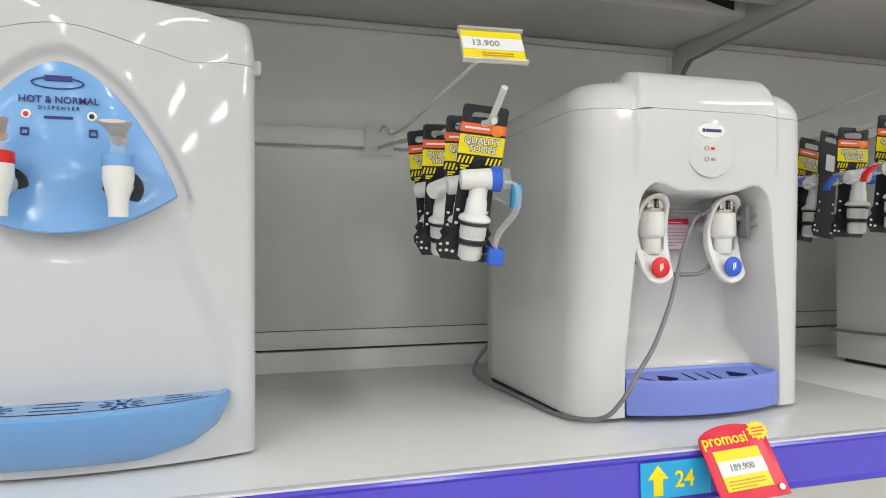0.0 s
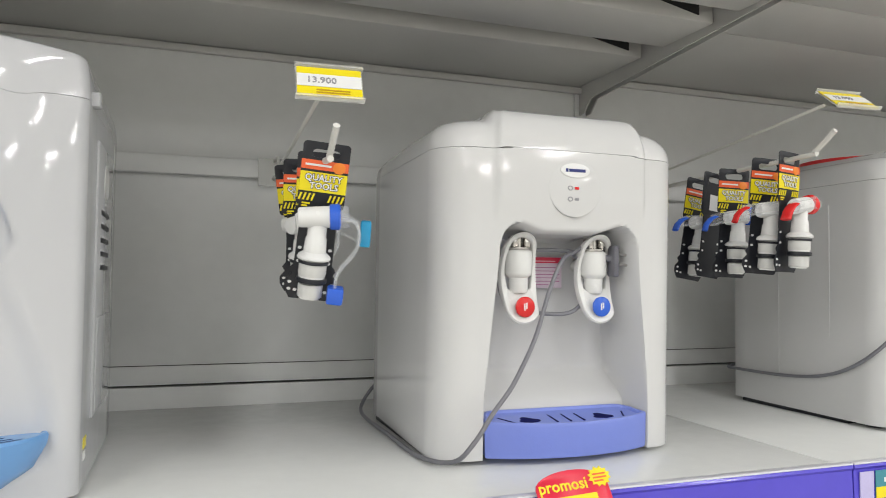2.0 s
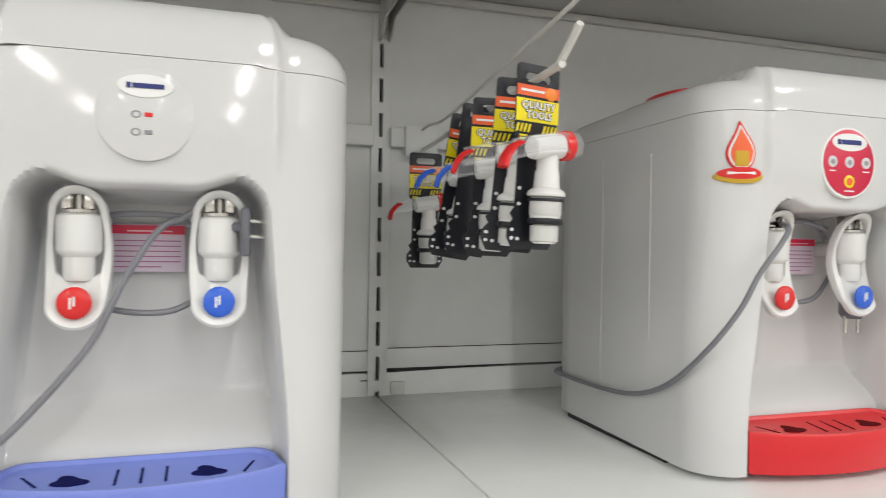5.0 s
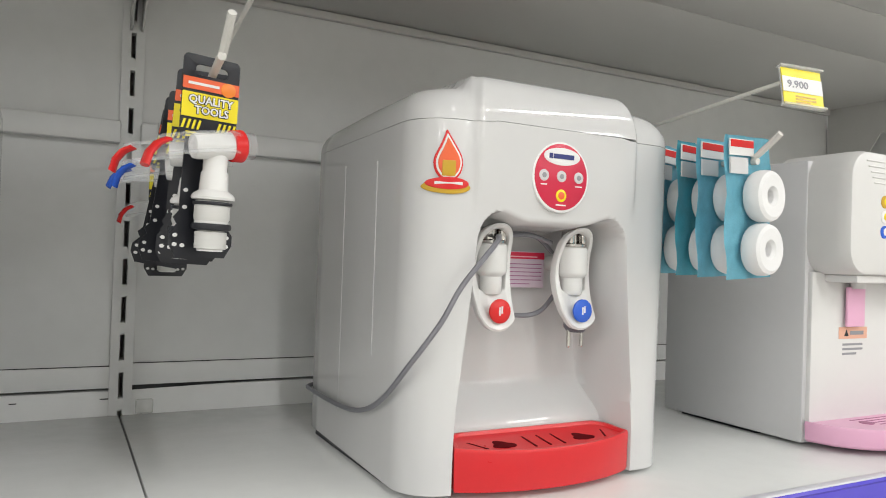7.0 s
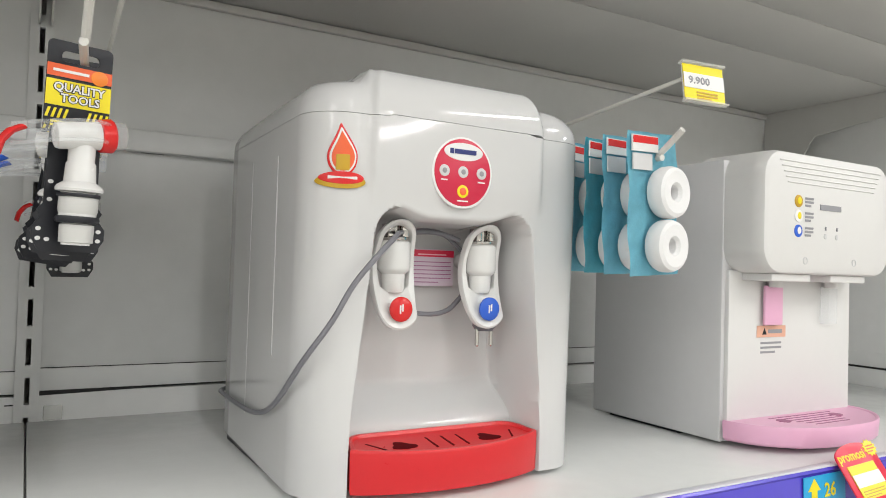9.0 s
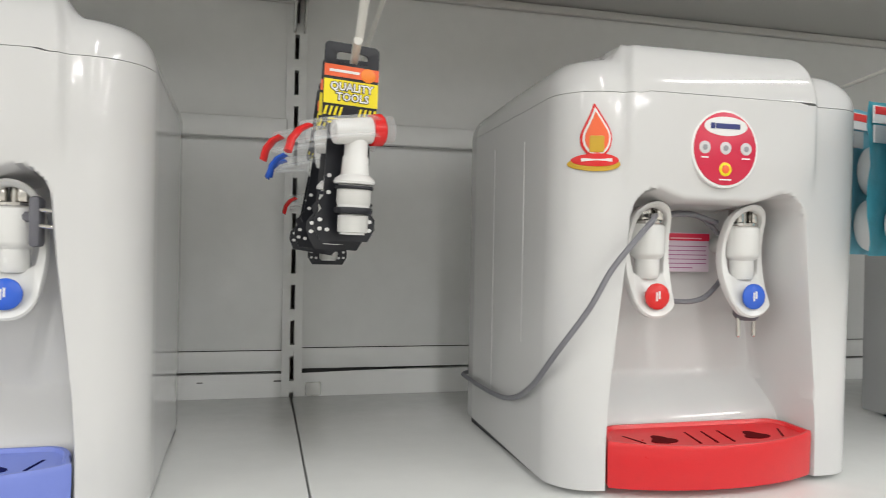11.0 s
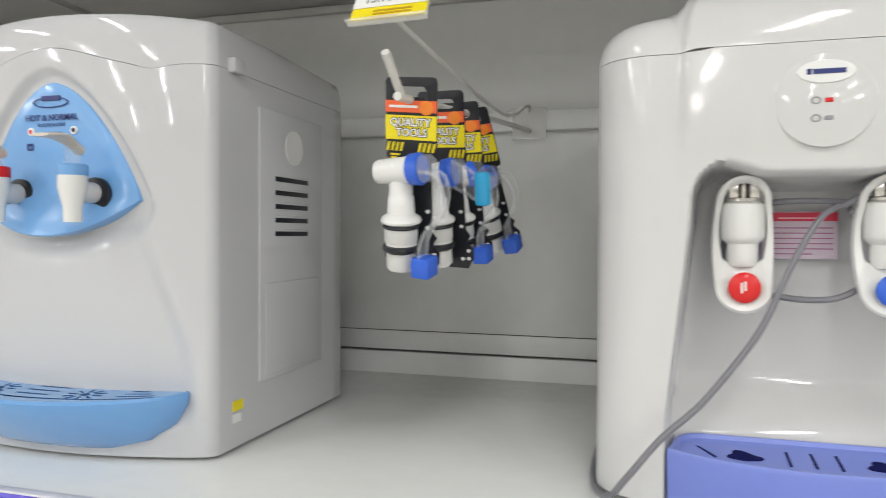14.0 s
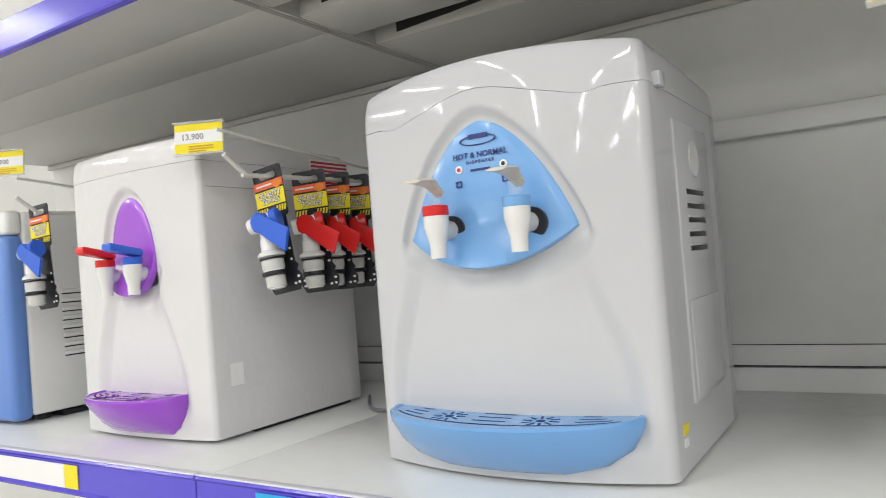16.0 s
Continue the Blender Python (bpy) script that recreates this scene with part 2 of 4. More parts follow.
structure("wall_west", boxed(-6.6, -6.5, -12.5, 1.4, 0, 3.0), STOREWALL, "plain light wall at the end of the aisle", "wall")
structure("wall_east", boxed(7.5, 7.6, -12.5, 1.4, 0, 3.0), STOREWALL, "plain light wall at the end of the aisle", "wall")
structure("wall_north", boxed(-6.5, 7.5, 1.3, 1.4, 0, 3.0), STOREWALL, "plain wall behind the shelving", "wall")

# ---- shelving ----
TOP, FRONT, BACK = 1.0, 0.568, 1.145
JOINTS = (-1.67, -0.405, 0.862, 2.33)
bay_bounds = list(zip(JOINTS, JOINTS[1:]))
rng = random.Random(4)

for i, (xa, xb) in enumerate(bay_bounds):
    # back panels: one tall, one low, with an uneven open joint between
    gap = 0.0355 if i < 2 else 0.0385
    tall = boxed(xa + 0.005, xb - 0.005, BACK, BACK + 0.018, TOP + gap, 2.1, 0.001)
    structure("back_panel", tall, WALLPAINT, "grey-white painted back panel of the shelving", "panel")
    low = bmesh.new()
    box(low, xa + 0.005, xb - 0.005, BACK - 0.001, BACK + 0.017, 0.2, TOP + gap - 0.0034, 0.001)
    structure("back_panel_low", low, WALLPAINT, "low grey-white back panel with scuffed edge", "panel")
    seam = bmesh.new()
    box(seam, xa + 0.005, xb - 0.005, BACK - 0.0018, BACK + 0.001, TOP + gap + 0.0002, TOP + gap + 0.0285, 0.0006)
    structure("trim_strip", seam, WALLPAINT, "grey-white metal strip along the back panel", "trim")
    # dark line painted as the shadow of the groove over the strip
    line = boxed(xa + 0.006, xb - 0.006, BACK - 0.0008, BACK + 0.001, TOP + gap + 0.0287, TOP + gap + 0.0297)
    structure("trim_groove_shade", line, DARK, "thin dark line painted as groove shadow above the metal strip", "trim")
    rail = bmesh.new()
    box(rail, xa + 0.012, xb - 0.012, BACK - 0.017, BACK, TOP + 0.357, TOP + 0.386, 0.003)
    structure("hook_bar", rail, WALLPAINT, "grey-white flat bar for hooks across the back panel", "bar")
    deck = bmesh.new()
    box(deck, xa + 0.0009, xb - 0.0009, FRONT + 0.001, BACK - 0.003, TOP - 0.034, TOP, 0.0014)
    structure("shelf_deck", deck, SHELFPAINT, "grey-white painted steel shelf with worn glossy top", "shelf")
    # Near-black sheet gives the open panel joints their shade.
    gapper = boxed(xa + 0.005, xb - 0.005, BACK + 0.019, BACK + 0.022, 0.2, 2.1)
    structure("panel_gap_shade", gapper, DARK, "near-black sheet painted as the shade behind the panels", "panel")
    # price rail
    r = bmesh.new()
    prof = [(FRONT, TOP + 0.004), (FRONT - 0.006, TOP + 0.0045), (FRONT - 0.008, TOP + 0.001), (FRONT - 0.0055, TOP - 0.002), (FRONT - 0.007, TOP - 0.036), (FRONT - 0.011, TOP - 0.039), (FRONT - 0.009, TOP - 0.0415), (FRONT, TOP - 0.041)]
    sheet(r, [[(x, y, z) for y, z in prof] for x in (xa + 0.001, xb - 0.001)], True, True, True)
    tr = tagged(finish("price_rail", r, RAIL), "violet-blue plastic price rail along the shelf edge", "price rail", kind="structure")
    rim = bmesh.new()
    box(rim, xa + 0.001, xb - 0.001, FRONT - 0.0075, FRONT + 0.002, TOP + 0.0042, TOP + 0.0062, 0.0006)
    part("rail_rim", rim, RAILRIM, tr, "pale rim of the rail")

# slotted uprights
for x in JOINTS[1:]:
    bm = bmesh.new()
    y0 = BACK - 0.004
    for sx in (-1, 1):
        xo = x + sx * 0.0085
        box(bm, xo - 0.0055, xo + 0.0055, y0, BACK + 0.012, 0.2, 2.1)
    z = TOP + 0.006
    while z < 2.05:
        box(bm, x - 0.0031, x + 0.0031, y0 + 0.0006, BACK + 0.011, z, z + 0.016)
        z += 0.05
    structure("upright", bm, WALLPAINT, "grey-white slotted steel upright with dark slots", "upright")

# upper shelf: one underside a bay, ribbed where the frames of the shelf are open
UP = 1.560
for i, (xa, xb) in enumerate(bay_bounds):
    lift = 0.0 if i < 2 else 0.022
    z = UP + lift
    xs, xe = xa + 0.002, xb - (0.002 if i < 2 else 0.03)
    if i == 1:
        cuts = ((FRONT, 0.725), (0.772, 0.885), (0.94, BACK - 0.004))
        for ya, yb in cuts:
            structure("upper_shelf_rib", boxed(xs + 0.004, xe - 0.004, ya, yb, z, z + 0.03, 0.004), UNDER, "steel rib of the shelf overhead, toned grey for shade", "shelf")
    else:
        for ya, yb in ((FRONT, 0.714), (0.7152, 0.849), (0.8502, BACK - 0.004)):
            structure("upper_shelf_board", boxed(xs, xe, ya, yb, z, z + 0.03, 0.0012), UNDER, "painted steel shelf overhead seen from below, toned grey for shade", "shelf")
    # dark wedges on the rib faces paint the shade of the deep slots
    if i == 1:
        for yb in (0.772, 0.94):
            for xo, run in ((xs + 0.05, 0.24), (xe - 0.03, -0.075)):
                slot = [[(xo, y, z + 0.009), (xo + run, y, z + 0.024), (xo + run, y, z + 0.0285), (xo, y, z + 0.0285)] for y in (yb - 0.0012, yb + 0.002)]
                structure("rib_slot_shade", sheet(bmesh.new(), slot, True, True, True), DARK, "dark sheet painted as the shade in a slot beside a rib", "shelf")
    # in the ribbed bay the top is near-black, as shade inside the shelf
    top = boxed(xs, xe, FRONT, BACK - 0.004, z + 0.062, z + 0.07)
    structure("upper_shelf_top", top, DARK if i == 1 else UNDER, "top of the overhead shelf, darkened for the shade inside", "shelf")
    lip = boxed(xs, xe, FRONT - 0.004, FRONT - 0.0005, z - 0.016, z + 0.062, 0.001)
    structure("upper_shelf_lip", lip, UNDER, "folded front edge of the overhead shelf, toned grey for shade", "shelf")
    ur = bmesh.new()
    prof = [(FRONT - 0.005, z + 0.026), (FRONT - 0.012, z + 0.026), (FRONT - 0.010, z - 0.012), (FRONT - 0.014, z - 0.018), (FRONT - 0.005, z - 0.019)]
    sheet(ur, [[(x, y, zz) for y, zz in prof] for x in (xs, xe)], True, True, True)
    tagged(finish("upper_price_rail", ur, RAIL), "violet-blue price rail on the overhead shelf edge", "price rail", kind="structure")
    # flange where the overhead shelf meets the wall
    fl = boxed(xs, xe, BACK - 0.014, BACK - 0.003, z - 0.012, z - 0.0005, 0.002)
    structure("upper_shelf_flange", fl, UNDER, "folded rear flange of the overhead shelf, toned grey for shade", "shelf")

wedge = bmesh.new()
sheet(wedge, [[(0.875, y, TOP + 0.0385), (1.08, y, TOP + 0.0388), (1.08, y, TOP + 0.0375), (0.875, y, TOP + 0.0325)] for y in (BACK - 0.0016, BACK + 0.002)], True, True, True)
structure("trim_gap", wedge, DARK, "dark open joint where the low panel sags", "trim")

# shelf brackets under the overhead shelf
for x, low in ((-0.405, 0.004), (0.862, 0.05)):
    prof = [(BACK - 0.005, UP - low - 0.002), (BACK - 0.022, UP - low), (BACK - 0.045, UP - 0.55 * low), (0.62, UP - 0.001), (0.62, UP + 0.03), (BACK - 0.005, UP + 0.03)]
    bm = bmesh.new()
    for xc in (x - 0.004, x + 0.010):
        sheet(bm, [[(xc + dx, y, z) for y, z in prof] for dx in (-0.0012, 0.0012)], True, True, True)
    structure("shelf_bracket", bm, UNDER, "grey tapered steel bracket under the overhead shelf", "bracket", 20)

prof = [(BACK - 0.005, UP - 0.10), (BACK - 0.10, UP - 0.085), (BACK - 0.125, UP - 0.045), (0.62, UP + 0.008), (0.62, UP + 0.05), (BACK - 0.005, UP + 0.05)]
structure("shelf_bracket", sheet(bmesh.new(), [[(x, y, z) for y, z in prof] for x in (2.303, 2.306)], True, True, True), UNDER, "grey tapered steel bracket beside the end board", "bracket", 20)

# end board of the run, with the same strip and skirting
structure("trim_strip", boxed(2.3332, 2.336, FRONT, BACK - 0.003, TOP + 0.0387, TOP + 0.067, 0.0006), WALLPAINT, "grey-white metal strip along the end board", "trim")
structure("trim_gap", boxed(2.3338, 2.336, FRONT, BACK - 0.003, TOP + 0.0345, TOP + 0.0387), DARK, "dark open joint in the end board", "trim")
structure("end_panel", boxed(2.335, 2.36, FRONT - 0.02, BACK + 0.02, 0.0, 1.60, 0.002), WALLPAINT, "grey-white end board of the shelving", "panel")


def notch(name, x, z, w, h):
    structure(name, boxed(x - w / 2, x + w / 2, BACK - 0.0023, BACK - 0.0016, z - h / 2, z + h / 2), DARK, "dark chip in the back panel paint", "chip")


for nx, nz, nw, nh in ((0.845, 1.022, 0.014, 0.0014), (0.79, 1.386, 0.02, 0.001), (1.0, 1.357, 0.03, 0.001), (0.74, 1.022, 0.008, 0.0012)):
    notch("paint_chip", nx, nz, nw, nh)

# ---- things: water dispensers ----


def ring_of(W, D, R, nf=96, nc=9, ns=10):
    """Plan outline, from the front's left end: the front runs along y = 0."""
    h = W / 2
    pts = [(-h + R + (W - 2 * R) * i / nf, 0.0) for i in range(nf + 1)]
    pts += [(h - R + R * math.sin(radians(90 * i / nc)), R - R * math.cos(radians(90 * i / nc))) for i in range(1, nc + 1)]
    pts += [(h, R + (D - R - 0.012) * i / ns) for i in range(1, ns + 1)]
    pts += [(h - 0.012, D), (h / 2, D), (0, D), (-h / 2, D), (-h + 0.012, D)]
    pts += [(-h, D - 0.012 - (D - R - 0.012) * i / ns) for i in range(0, ns)]
    pts += [(-h + R - R * math.cos(radians(90 * i / nc)), R - R * math.sin(radians(90 * i / nc))) for i in range(0, nc)]
    return pts


def shell(outline, D, levels, seam, push, warp=None):
    """The body's skin up to the seam; push(x, z) moves the front in or out."""
    rows = []
    for v in levels:
        row = []
        for x, y in outline:
            z = v * seam(x)
            if warp and y == 0.0:
                x, z = warp(x, z)
            row.append((x, y + push(x, z) * max(0.0, 1 - y / D) ** (1 if y > 0.05 else 0.5), z))
        rows.append(row)
    return sheet(bmesh.new(), rows, True, True, True)


def lid_skin(outline, D, seam, top, push, r):
    """The rounded lid above the seam."""
    rows = []
    cx, cy = 0.0, D / 2
    n = 9

    def at(x, y, s, f):
        xs, ys = cx + (x - cx) * s, cy + (y - cy) * s
        z0 = seam(x) + 0.0005
        return (xs, ys + push(x, z0) * max(0.0, 1 - y / D) ** (1 if y > 0.05 else 0.5) * s, z0 + (top(xs, ys) - z0) * f)

    rows.append([at(x, y, 0.955, -0.15) for x, y in outline])
    rows.append([at(x, y, 0.96, 0.0) for x, y in outline])
    for i in range(n + 1):
        a = radians(90 * i / n)
        rows.append([at(x, y, 1 - r * (1 - math.cos(a)) / 0.15, math.sin(a)) for x, y in outline])
    s0 = 1 - r / 0.15
    for s in (0.93, 0.86, 0.78, 0.7, 0.6, 0.5, 0.4, 0.25, 0.1):
        rows.append([at(x, y, s0 * s, 1) for x, y in outline])
    return sheet(bmesh.new(), rows, True, True, True)


def feet(parent, W, D, h=0.006, shift=0.0):
    # Black block under the body stands in for the shade in the floor gap.
    part("base_shade", boxed(-W / 2 + 0.008 + shift, W / 2 - 0.008 + shift, 0.075, D - 0.03, -h + 0.0004, 0.003), BLACK, parent, "black block painted as the shade under the body")
    for fx, fy in ((-W / 2 + 0.03, 0.05), (W / 2 - 0.03, 0.05), (-W / 2 + 0.03, D - 0.04), (W / 2 - 0.03, D - 0.04)):
        part("foot", turned([(0.011, -h), (0.013, -h + 0.001), (0.013, 0.002)], pose(fx + shift, fy, 0), 18), BLACK, parent, "black rubber foot")


def lever_tap(parent, x, y, z, button):
    """A white push tap with a bent, looped lever and a coloured button; z is the button's height."""
    tap = part("tap", turned([(0.0075, 0.0150), (0.0098, 0.0155), (0.0112, 0.0185), (0.0114, 0.0330), (0.0128, 0.0345), (0.0152, 0.0365), (0.0161, 0.0390), (0.0162, 0.0600), (0.0155, 0.0640), (0.0135, 0.0655)], pose(x, y + 0.014, z), 26), TAP_WHITE, parent, "white push tap")
    part("stem", turned([(0.0085, 0.0), (0.0085, 0.075), (0.013, 0.077), (0.013, 0.085)], pose(x, y + 0.016, z + 0.048) @ pose(0, 0, 0, -90, 0, 0), 18), TAP_WHITE, tap)
    part("cap", turned([(0.0128, 0.0652), (0.0135, 0.0660), (0.0135, 0.0682), (0.0032, 0.0688), (0.0032, 0.0820), (0.002, 0.0826)], pose(x, y + 0.012, z), 18), CHROME, tap, "chrome tap cap")
    for fx in (-0.0075, 0.0075):
        part("fork", boxed(x + fx - 0.0034, x + fx + 0.0034, y + 0.004, y + 0.020, z + 0.0684, z + 0.0815, 0.0012), CHROME, tap, "metal fork")

    def loop(r_top, r_low, c_top, c_low, flat, waist):
        pts = [(x + r_top * math.cos(radians(a)), z + c_top + r_top * math.sin(radians(a))) for a in range(0, 181, 12)]
        pts += [(x - (r_top + (r_low - r_top) * k / 8 + waist * math.sin(math.pi * k / 8)), z + c_top + (c_low - c_top) * k / 8) for k in range(1, 8)]
        pts += [(x - r_low * math.cos(radians(a)), z + c_low - flat * math.sin(radians(a))) for a in range(0, 181, 12)]
        pts += [(x + r_low + (r_top - r_low) * k / 8 + waist * math.sin(math.pi * k / 8), z + c_low + (c_top - c_low) * k / 8) for k in range(1, 8)]
        return pts

    bm = frame_plate(loop(0.0205, 0.0208, 0.0650, 0.0, 0.0200, 0.0022), loop(0.0148, 0.0150, 0.0650, 0.0230, 0.0060, 0.0022), y, 0.0080, 0.0016)
    for v in bm.verts:
        h = (v.co.z - z) / 0.085
        v.co.y += -0.006 + 0.019 * max(0.0, 1 - ((h - 0.45) / 0.55) ** 2) + 0.001 * step(0.35, -0.1, h)
    part("lever", bm, TAP_WHITE, tap, "white looped lever")
    mat = RED if button == "red" else BLUE
    part("button", turned([(0.0118, 0.0), (0.0118, 0.0018), (0.0100, 0.0034), (0.005, 0.0042), (0.001, 0.0043)], pose(x, y - 0.0045, z) @ TO_Y, 24), mat, tap, button + " round button")
    mark = bmesh.new()
    box(mark, x - 0.003, x - 0.0015, y - 0.0093, y - 0.0087, z - 0.004, z + 0.004)
    box(mark, x - 0.0005, x + 0.001, y - 0.0093, y - 0.0087, z - 0.002, z + 0.005)
    part("button_mark", mark, PAPER, tap, "small white mark")
    return tap


def desk_dispenser(m, tray_mat, well_mat, cap_mat, label, panel, tap_dx=0.0):
    """A table-top dispenser with a rounded white body, open tap bay and coloured drip tray."""
    W, D, R = 0.313, 0.312, 0.044
    mid = 0.0036 if panel == "plain" else -0.0070
    t = thing("water_dispenser", m, label, "water dispenser", "water dispensers on the shelf")
    outline = [(x * (1 - 0.055 * y / D), y) for x, y in ring_of(W, D, R, 132)]

    def seam(x):
        return 0.3415 - 0.0020 * step(0.080, 0.092, abs(x))

    def bay(z):
        return 0.0860 + 0.0185 * step(0.265, 0.03, z)

    def arch(a):
        return 0.2505 + 0.0095 * step(0.030, 0.072, a)

    def warp(x, z):
        """Lets the grid of the front follow the edges of the tap bay."""
        a, h0, hz, lim = abs(x), 0.094, bay(z), 0.1125
        a = a * hz / h0 if a <= h0 else hz + (a - h0) * (lim - hz) / (lim - h0)
        z += (arch(a) - 0.255) * step(0.15, 0.235, z) * step(0.325, 0.275, z)
        return math.copysign(a, x) + mid * step(0.1125, 0.10, a), z

    def push(x, z):
        a = abs(x - mid)
        y = -0.006 * step(0.0, 0.34, z)
        y -= 0.0050 * step(0.0985, 0.0905, a) * step(0.252, 0.292, z)           # proud centre band
        half, r, top = bay(z), 0.026, arch(a)                                    # tap bay
        dx, dz = a - (half - r), z - (top - r)
        d = math.hypot(max(dx, 0), max(dz, 0)) + min(max(dx, dz), 0) - r if dz > 0 else a - half
        deep = 0.080 - 0.040 * step(0.09, 0.045, z)
        y += deep * step(0.0012, -0.0085, d)
        return y

    levels = [0.0, 0.006, 0.012] + [0.02 + 0.98 * i / 132 for i in range(133)]
    part("body", shell(outline, D, levels, seam, push, warp), WHITE, t, "glossy white moulded body", 50)

    def top(x, y):
        b = 0.374 - 0.05 * max(0, (y - 0.16)) * 0.6
        return b + 0.0140 * step(0.102, 0.088, abs(x - mid)) * step(0.30, 0.24, y)

    part("lid", lid_skin(outline, D, seam, top, push, 0.026), WHITE, t, "rounded white lid", 50)
    part("bottle_seat", turned([(0.090, -0.01), (0.092, 0.006), (0.088, 0.014), (0.06, 0.0145), (0.055, 0.004)], pose(0.0, 0.185, 0.380), 40), cap_mat, t, "coloured bottle seat cap")
    # drip tray: a raised rim round a sunken, slightly tilted drain plate
    n, tw = 40, 0.1030
    arc = []
    for i in range(n + 1):
        x = -tw + 2 * tw * i / n
        arc.append((x, 0.001 - 0.0235 * max(0.0, 1 - (x / tw) ** 2) ** 0.85))
    corner = [(tw - 0.004 - 0.020 * (1 - math.cos(radians(15 * i))), 0.014 + 0.024 * math.sin(radians(15 * i))) for i in range(7)]
    loop = arc + corner + [(-x, y) for x, y in reversed(corner)]

    def tilt(y):
        return 0.0395 + 0.11 * (y + 0.023)

    def ring(k, z, dz=0.0):
        return [(mid + x * k, 0.010 + (y - 0.010) * (1 - (1 - k) * 2.6), (z if z is not None else tilt(y)) + dz) for x, y in loop]

    bm = sheet(bmesh.new(), [ring(0.985, 0.002), ring(0.992, 0.004), ring(1.0, None, -0.004), ring(0.997, None, -0.0012), ring(0.990, None), ring(0.957, None), ring(0.950, None, -0.0008), ring(0.945, None, -0.0030), ring(0.940, None, -0.0034)], True, True, True)
    tray = part("drip_tray", bm, tray_mat, t, "coloured plastic drip tray")

    # drain openings are thin solid plates, their shade put into the dark colour
    def cut(pts):
        return sheet(bmesh.new(), [[(mid + x, y, tilt(y) - dz) for x, y in pts] for dz in (0.0040, 0.0029)], True, True, True)

    for sx in (-1, 1):
        key = []
        for i in range(32):
            a = 2 * math.pi * i / 32
            back = max(0.0, math.sin(a)) ** 3
            side = abs(math.cos(a)) ** 6
            rr = 0.0062 + 0.0085 * back + 0.0068 * side
            key.append((sx * 0.047 - 0.004 * back + rr * math.cos(a), 0.003 + rr * 0.88 * math.sin(a)))
        part("drain_hole", cut(key), well_mat, tray, "dark keyhole plate painted as a shaded drain opening")
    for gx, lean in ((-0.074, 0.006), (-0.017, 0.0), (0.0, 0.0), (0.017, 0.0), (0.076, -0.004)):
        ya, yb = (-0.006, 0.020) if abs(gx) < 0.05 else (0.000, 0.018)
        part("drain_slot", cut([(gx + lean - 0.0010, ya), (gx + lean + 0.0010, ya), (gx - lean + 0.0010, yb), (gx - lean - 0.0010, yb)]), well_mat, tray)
    for sx, col in ((-1, "red"), (1, "blue")):
        lever_tap(t, sx * 0.05 + tap_dx, 0.022, 0.165, col)
    # notice on the back of the tap bay
    note = part("notice", plate([(-0.026, 0.186), (0.030, 0.186), (0.030, 0.2245), (-0.026, 0.2245)], 0.0665, 0.0006), LILAC, t, "small lilac notice with a crimson head")
    part("notice_head", boxed(-0.0255, 0.0295, 0.0655, 0.0662, 0.2165, 0.2235), CRIMSON, note, "crimson band")
    part("head_print", bars(bmesh.new(), -0.014, 0.020, 0.2195, 0.0012, 0.0651), PINKPRINT, note, "faint line of print")
    part("notice_print", bars(bmesh.new(), -0.0235, 0.0265, 0.2115, 0.0009, 0.0663, 6, 0.0042), PLUMPRINT, note, "plum lines of print")
    fy = -0.0112
    if panel == "plain":
        disc = part("badge", plate(ellipse(0.004, 0.3005, 0.0335, 0.0335, 40), fy + 0.0002, 0.004, 0.0012), WHITE, t, "raised round white badge")
        o = part("brand_oval", plate(ellipse(0.004, 0.320, 0.0188, 0.0082, 32), fy - 0.0008, 0.002), PAPER, disc, "white oval with a dark blue mark")
        mk = bmesh.new()
        box(mk, -0.0085, -0.0055, fy - 0.0015, fy - 0.001, 0.318, 0.322)
        box(mk, -0.0045, 0.0165, fy - 0.0015, fy - 0.001, 0.3183, 0.3217)
        part("brand_mark", mk, NAVY, o, "dark blue mark")
        for k, col in enumerate((RED, GREYPRINT)):
            zz = 0.300 - 0.0125 * k
            part("icon", frame_plate(ellipse(-0.002, zz, 0.0034, 0.0028, 16), ellipse(-0.002, zz, 0.0022, 0.0018, 16), fy - 0.0003, 0.0008, 0.0002), GREYPRINT, disc)
            part("lamp", boxed(0.0035, 0.009, fy - 0.0006, fy + 0.0002, zz - 0.0015, zz + 0.0015, 0.0005), col, disc)
    else:
        disc = part("badge_rim", plate(ellipse(-0.009, 0.296, 0.0335, 0.0345, 40), fy, 0.004, 0.0012), PAPER, t, "white rim of the badge")
        inner = part("badge", plate(ellipse(-0.009, 0.296, 0.031, 0.032, 40), fy - 0.0008, 0.002, 0.0006), CRIMSON, disc, "crimson oval badge with lamps")
        o = part("brand_oval", plate(ellipse(-0.009, 0.3155, 0.0215, 0.0085, 32), fy - 0.0014, 0.0012), PAPER, inner, "white oval with a dark blue mark")
        mk = bmesh.new()
        box(mk, -0.0245, -0.0205, fy - 0.002, fy - 0.0015, 0.313, 0.318)
        box(mk, -0.0195, 0.0045, fy - 0.002, fy - 0.0015, 0.3133, 0.3177)
        part("brand_mark", mk, NAVY, o, "dark blue mark")
        for bx in (-0.0295, -0.009, 0.0115):
            part("lamp_ring", plate(ellipse(bx, 0.2965, 0.0056, 0.0056, 20), fy - 0.0014, 0.001), SATINSIDE, inner, "grey lamp ring")
            part("lamp", plate(ellipse(bx, 0.2965, 0.0026, 0.0026, 14), fy - 0.0019, 0.0008), GREYPRINT, inner)
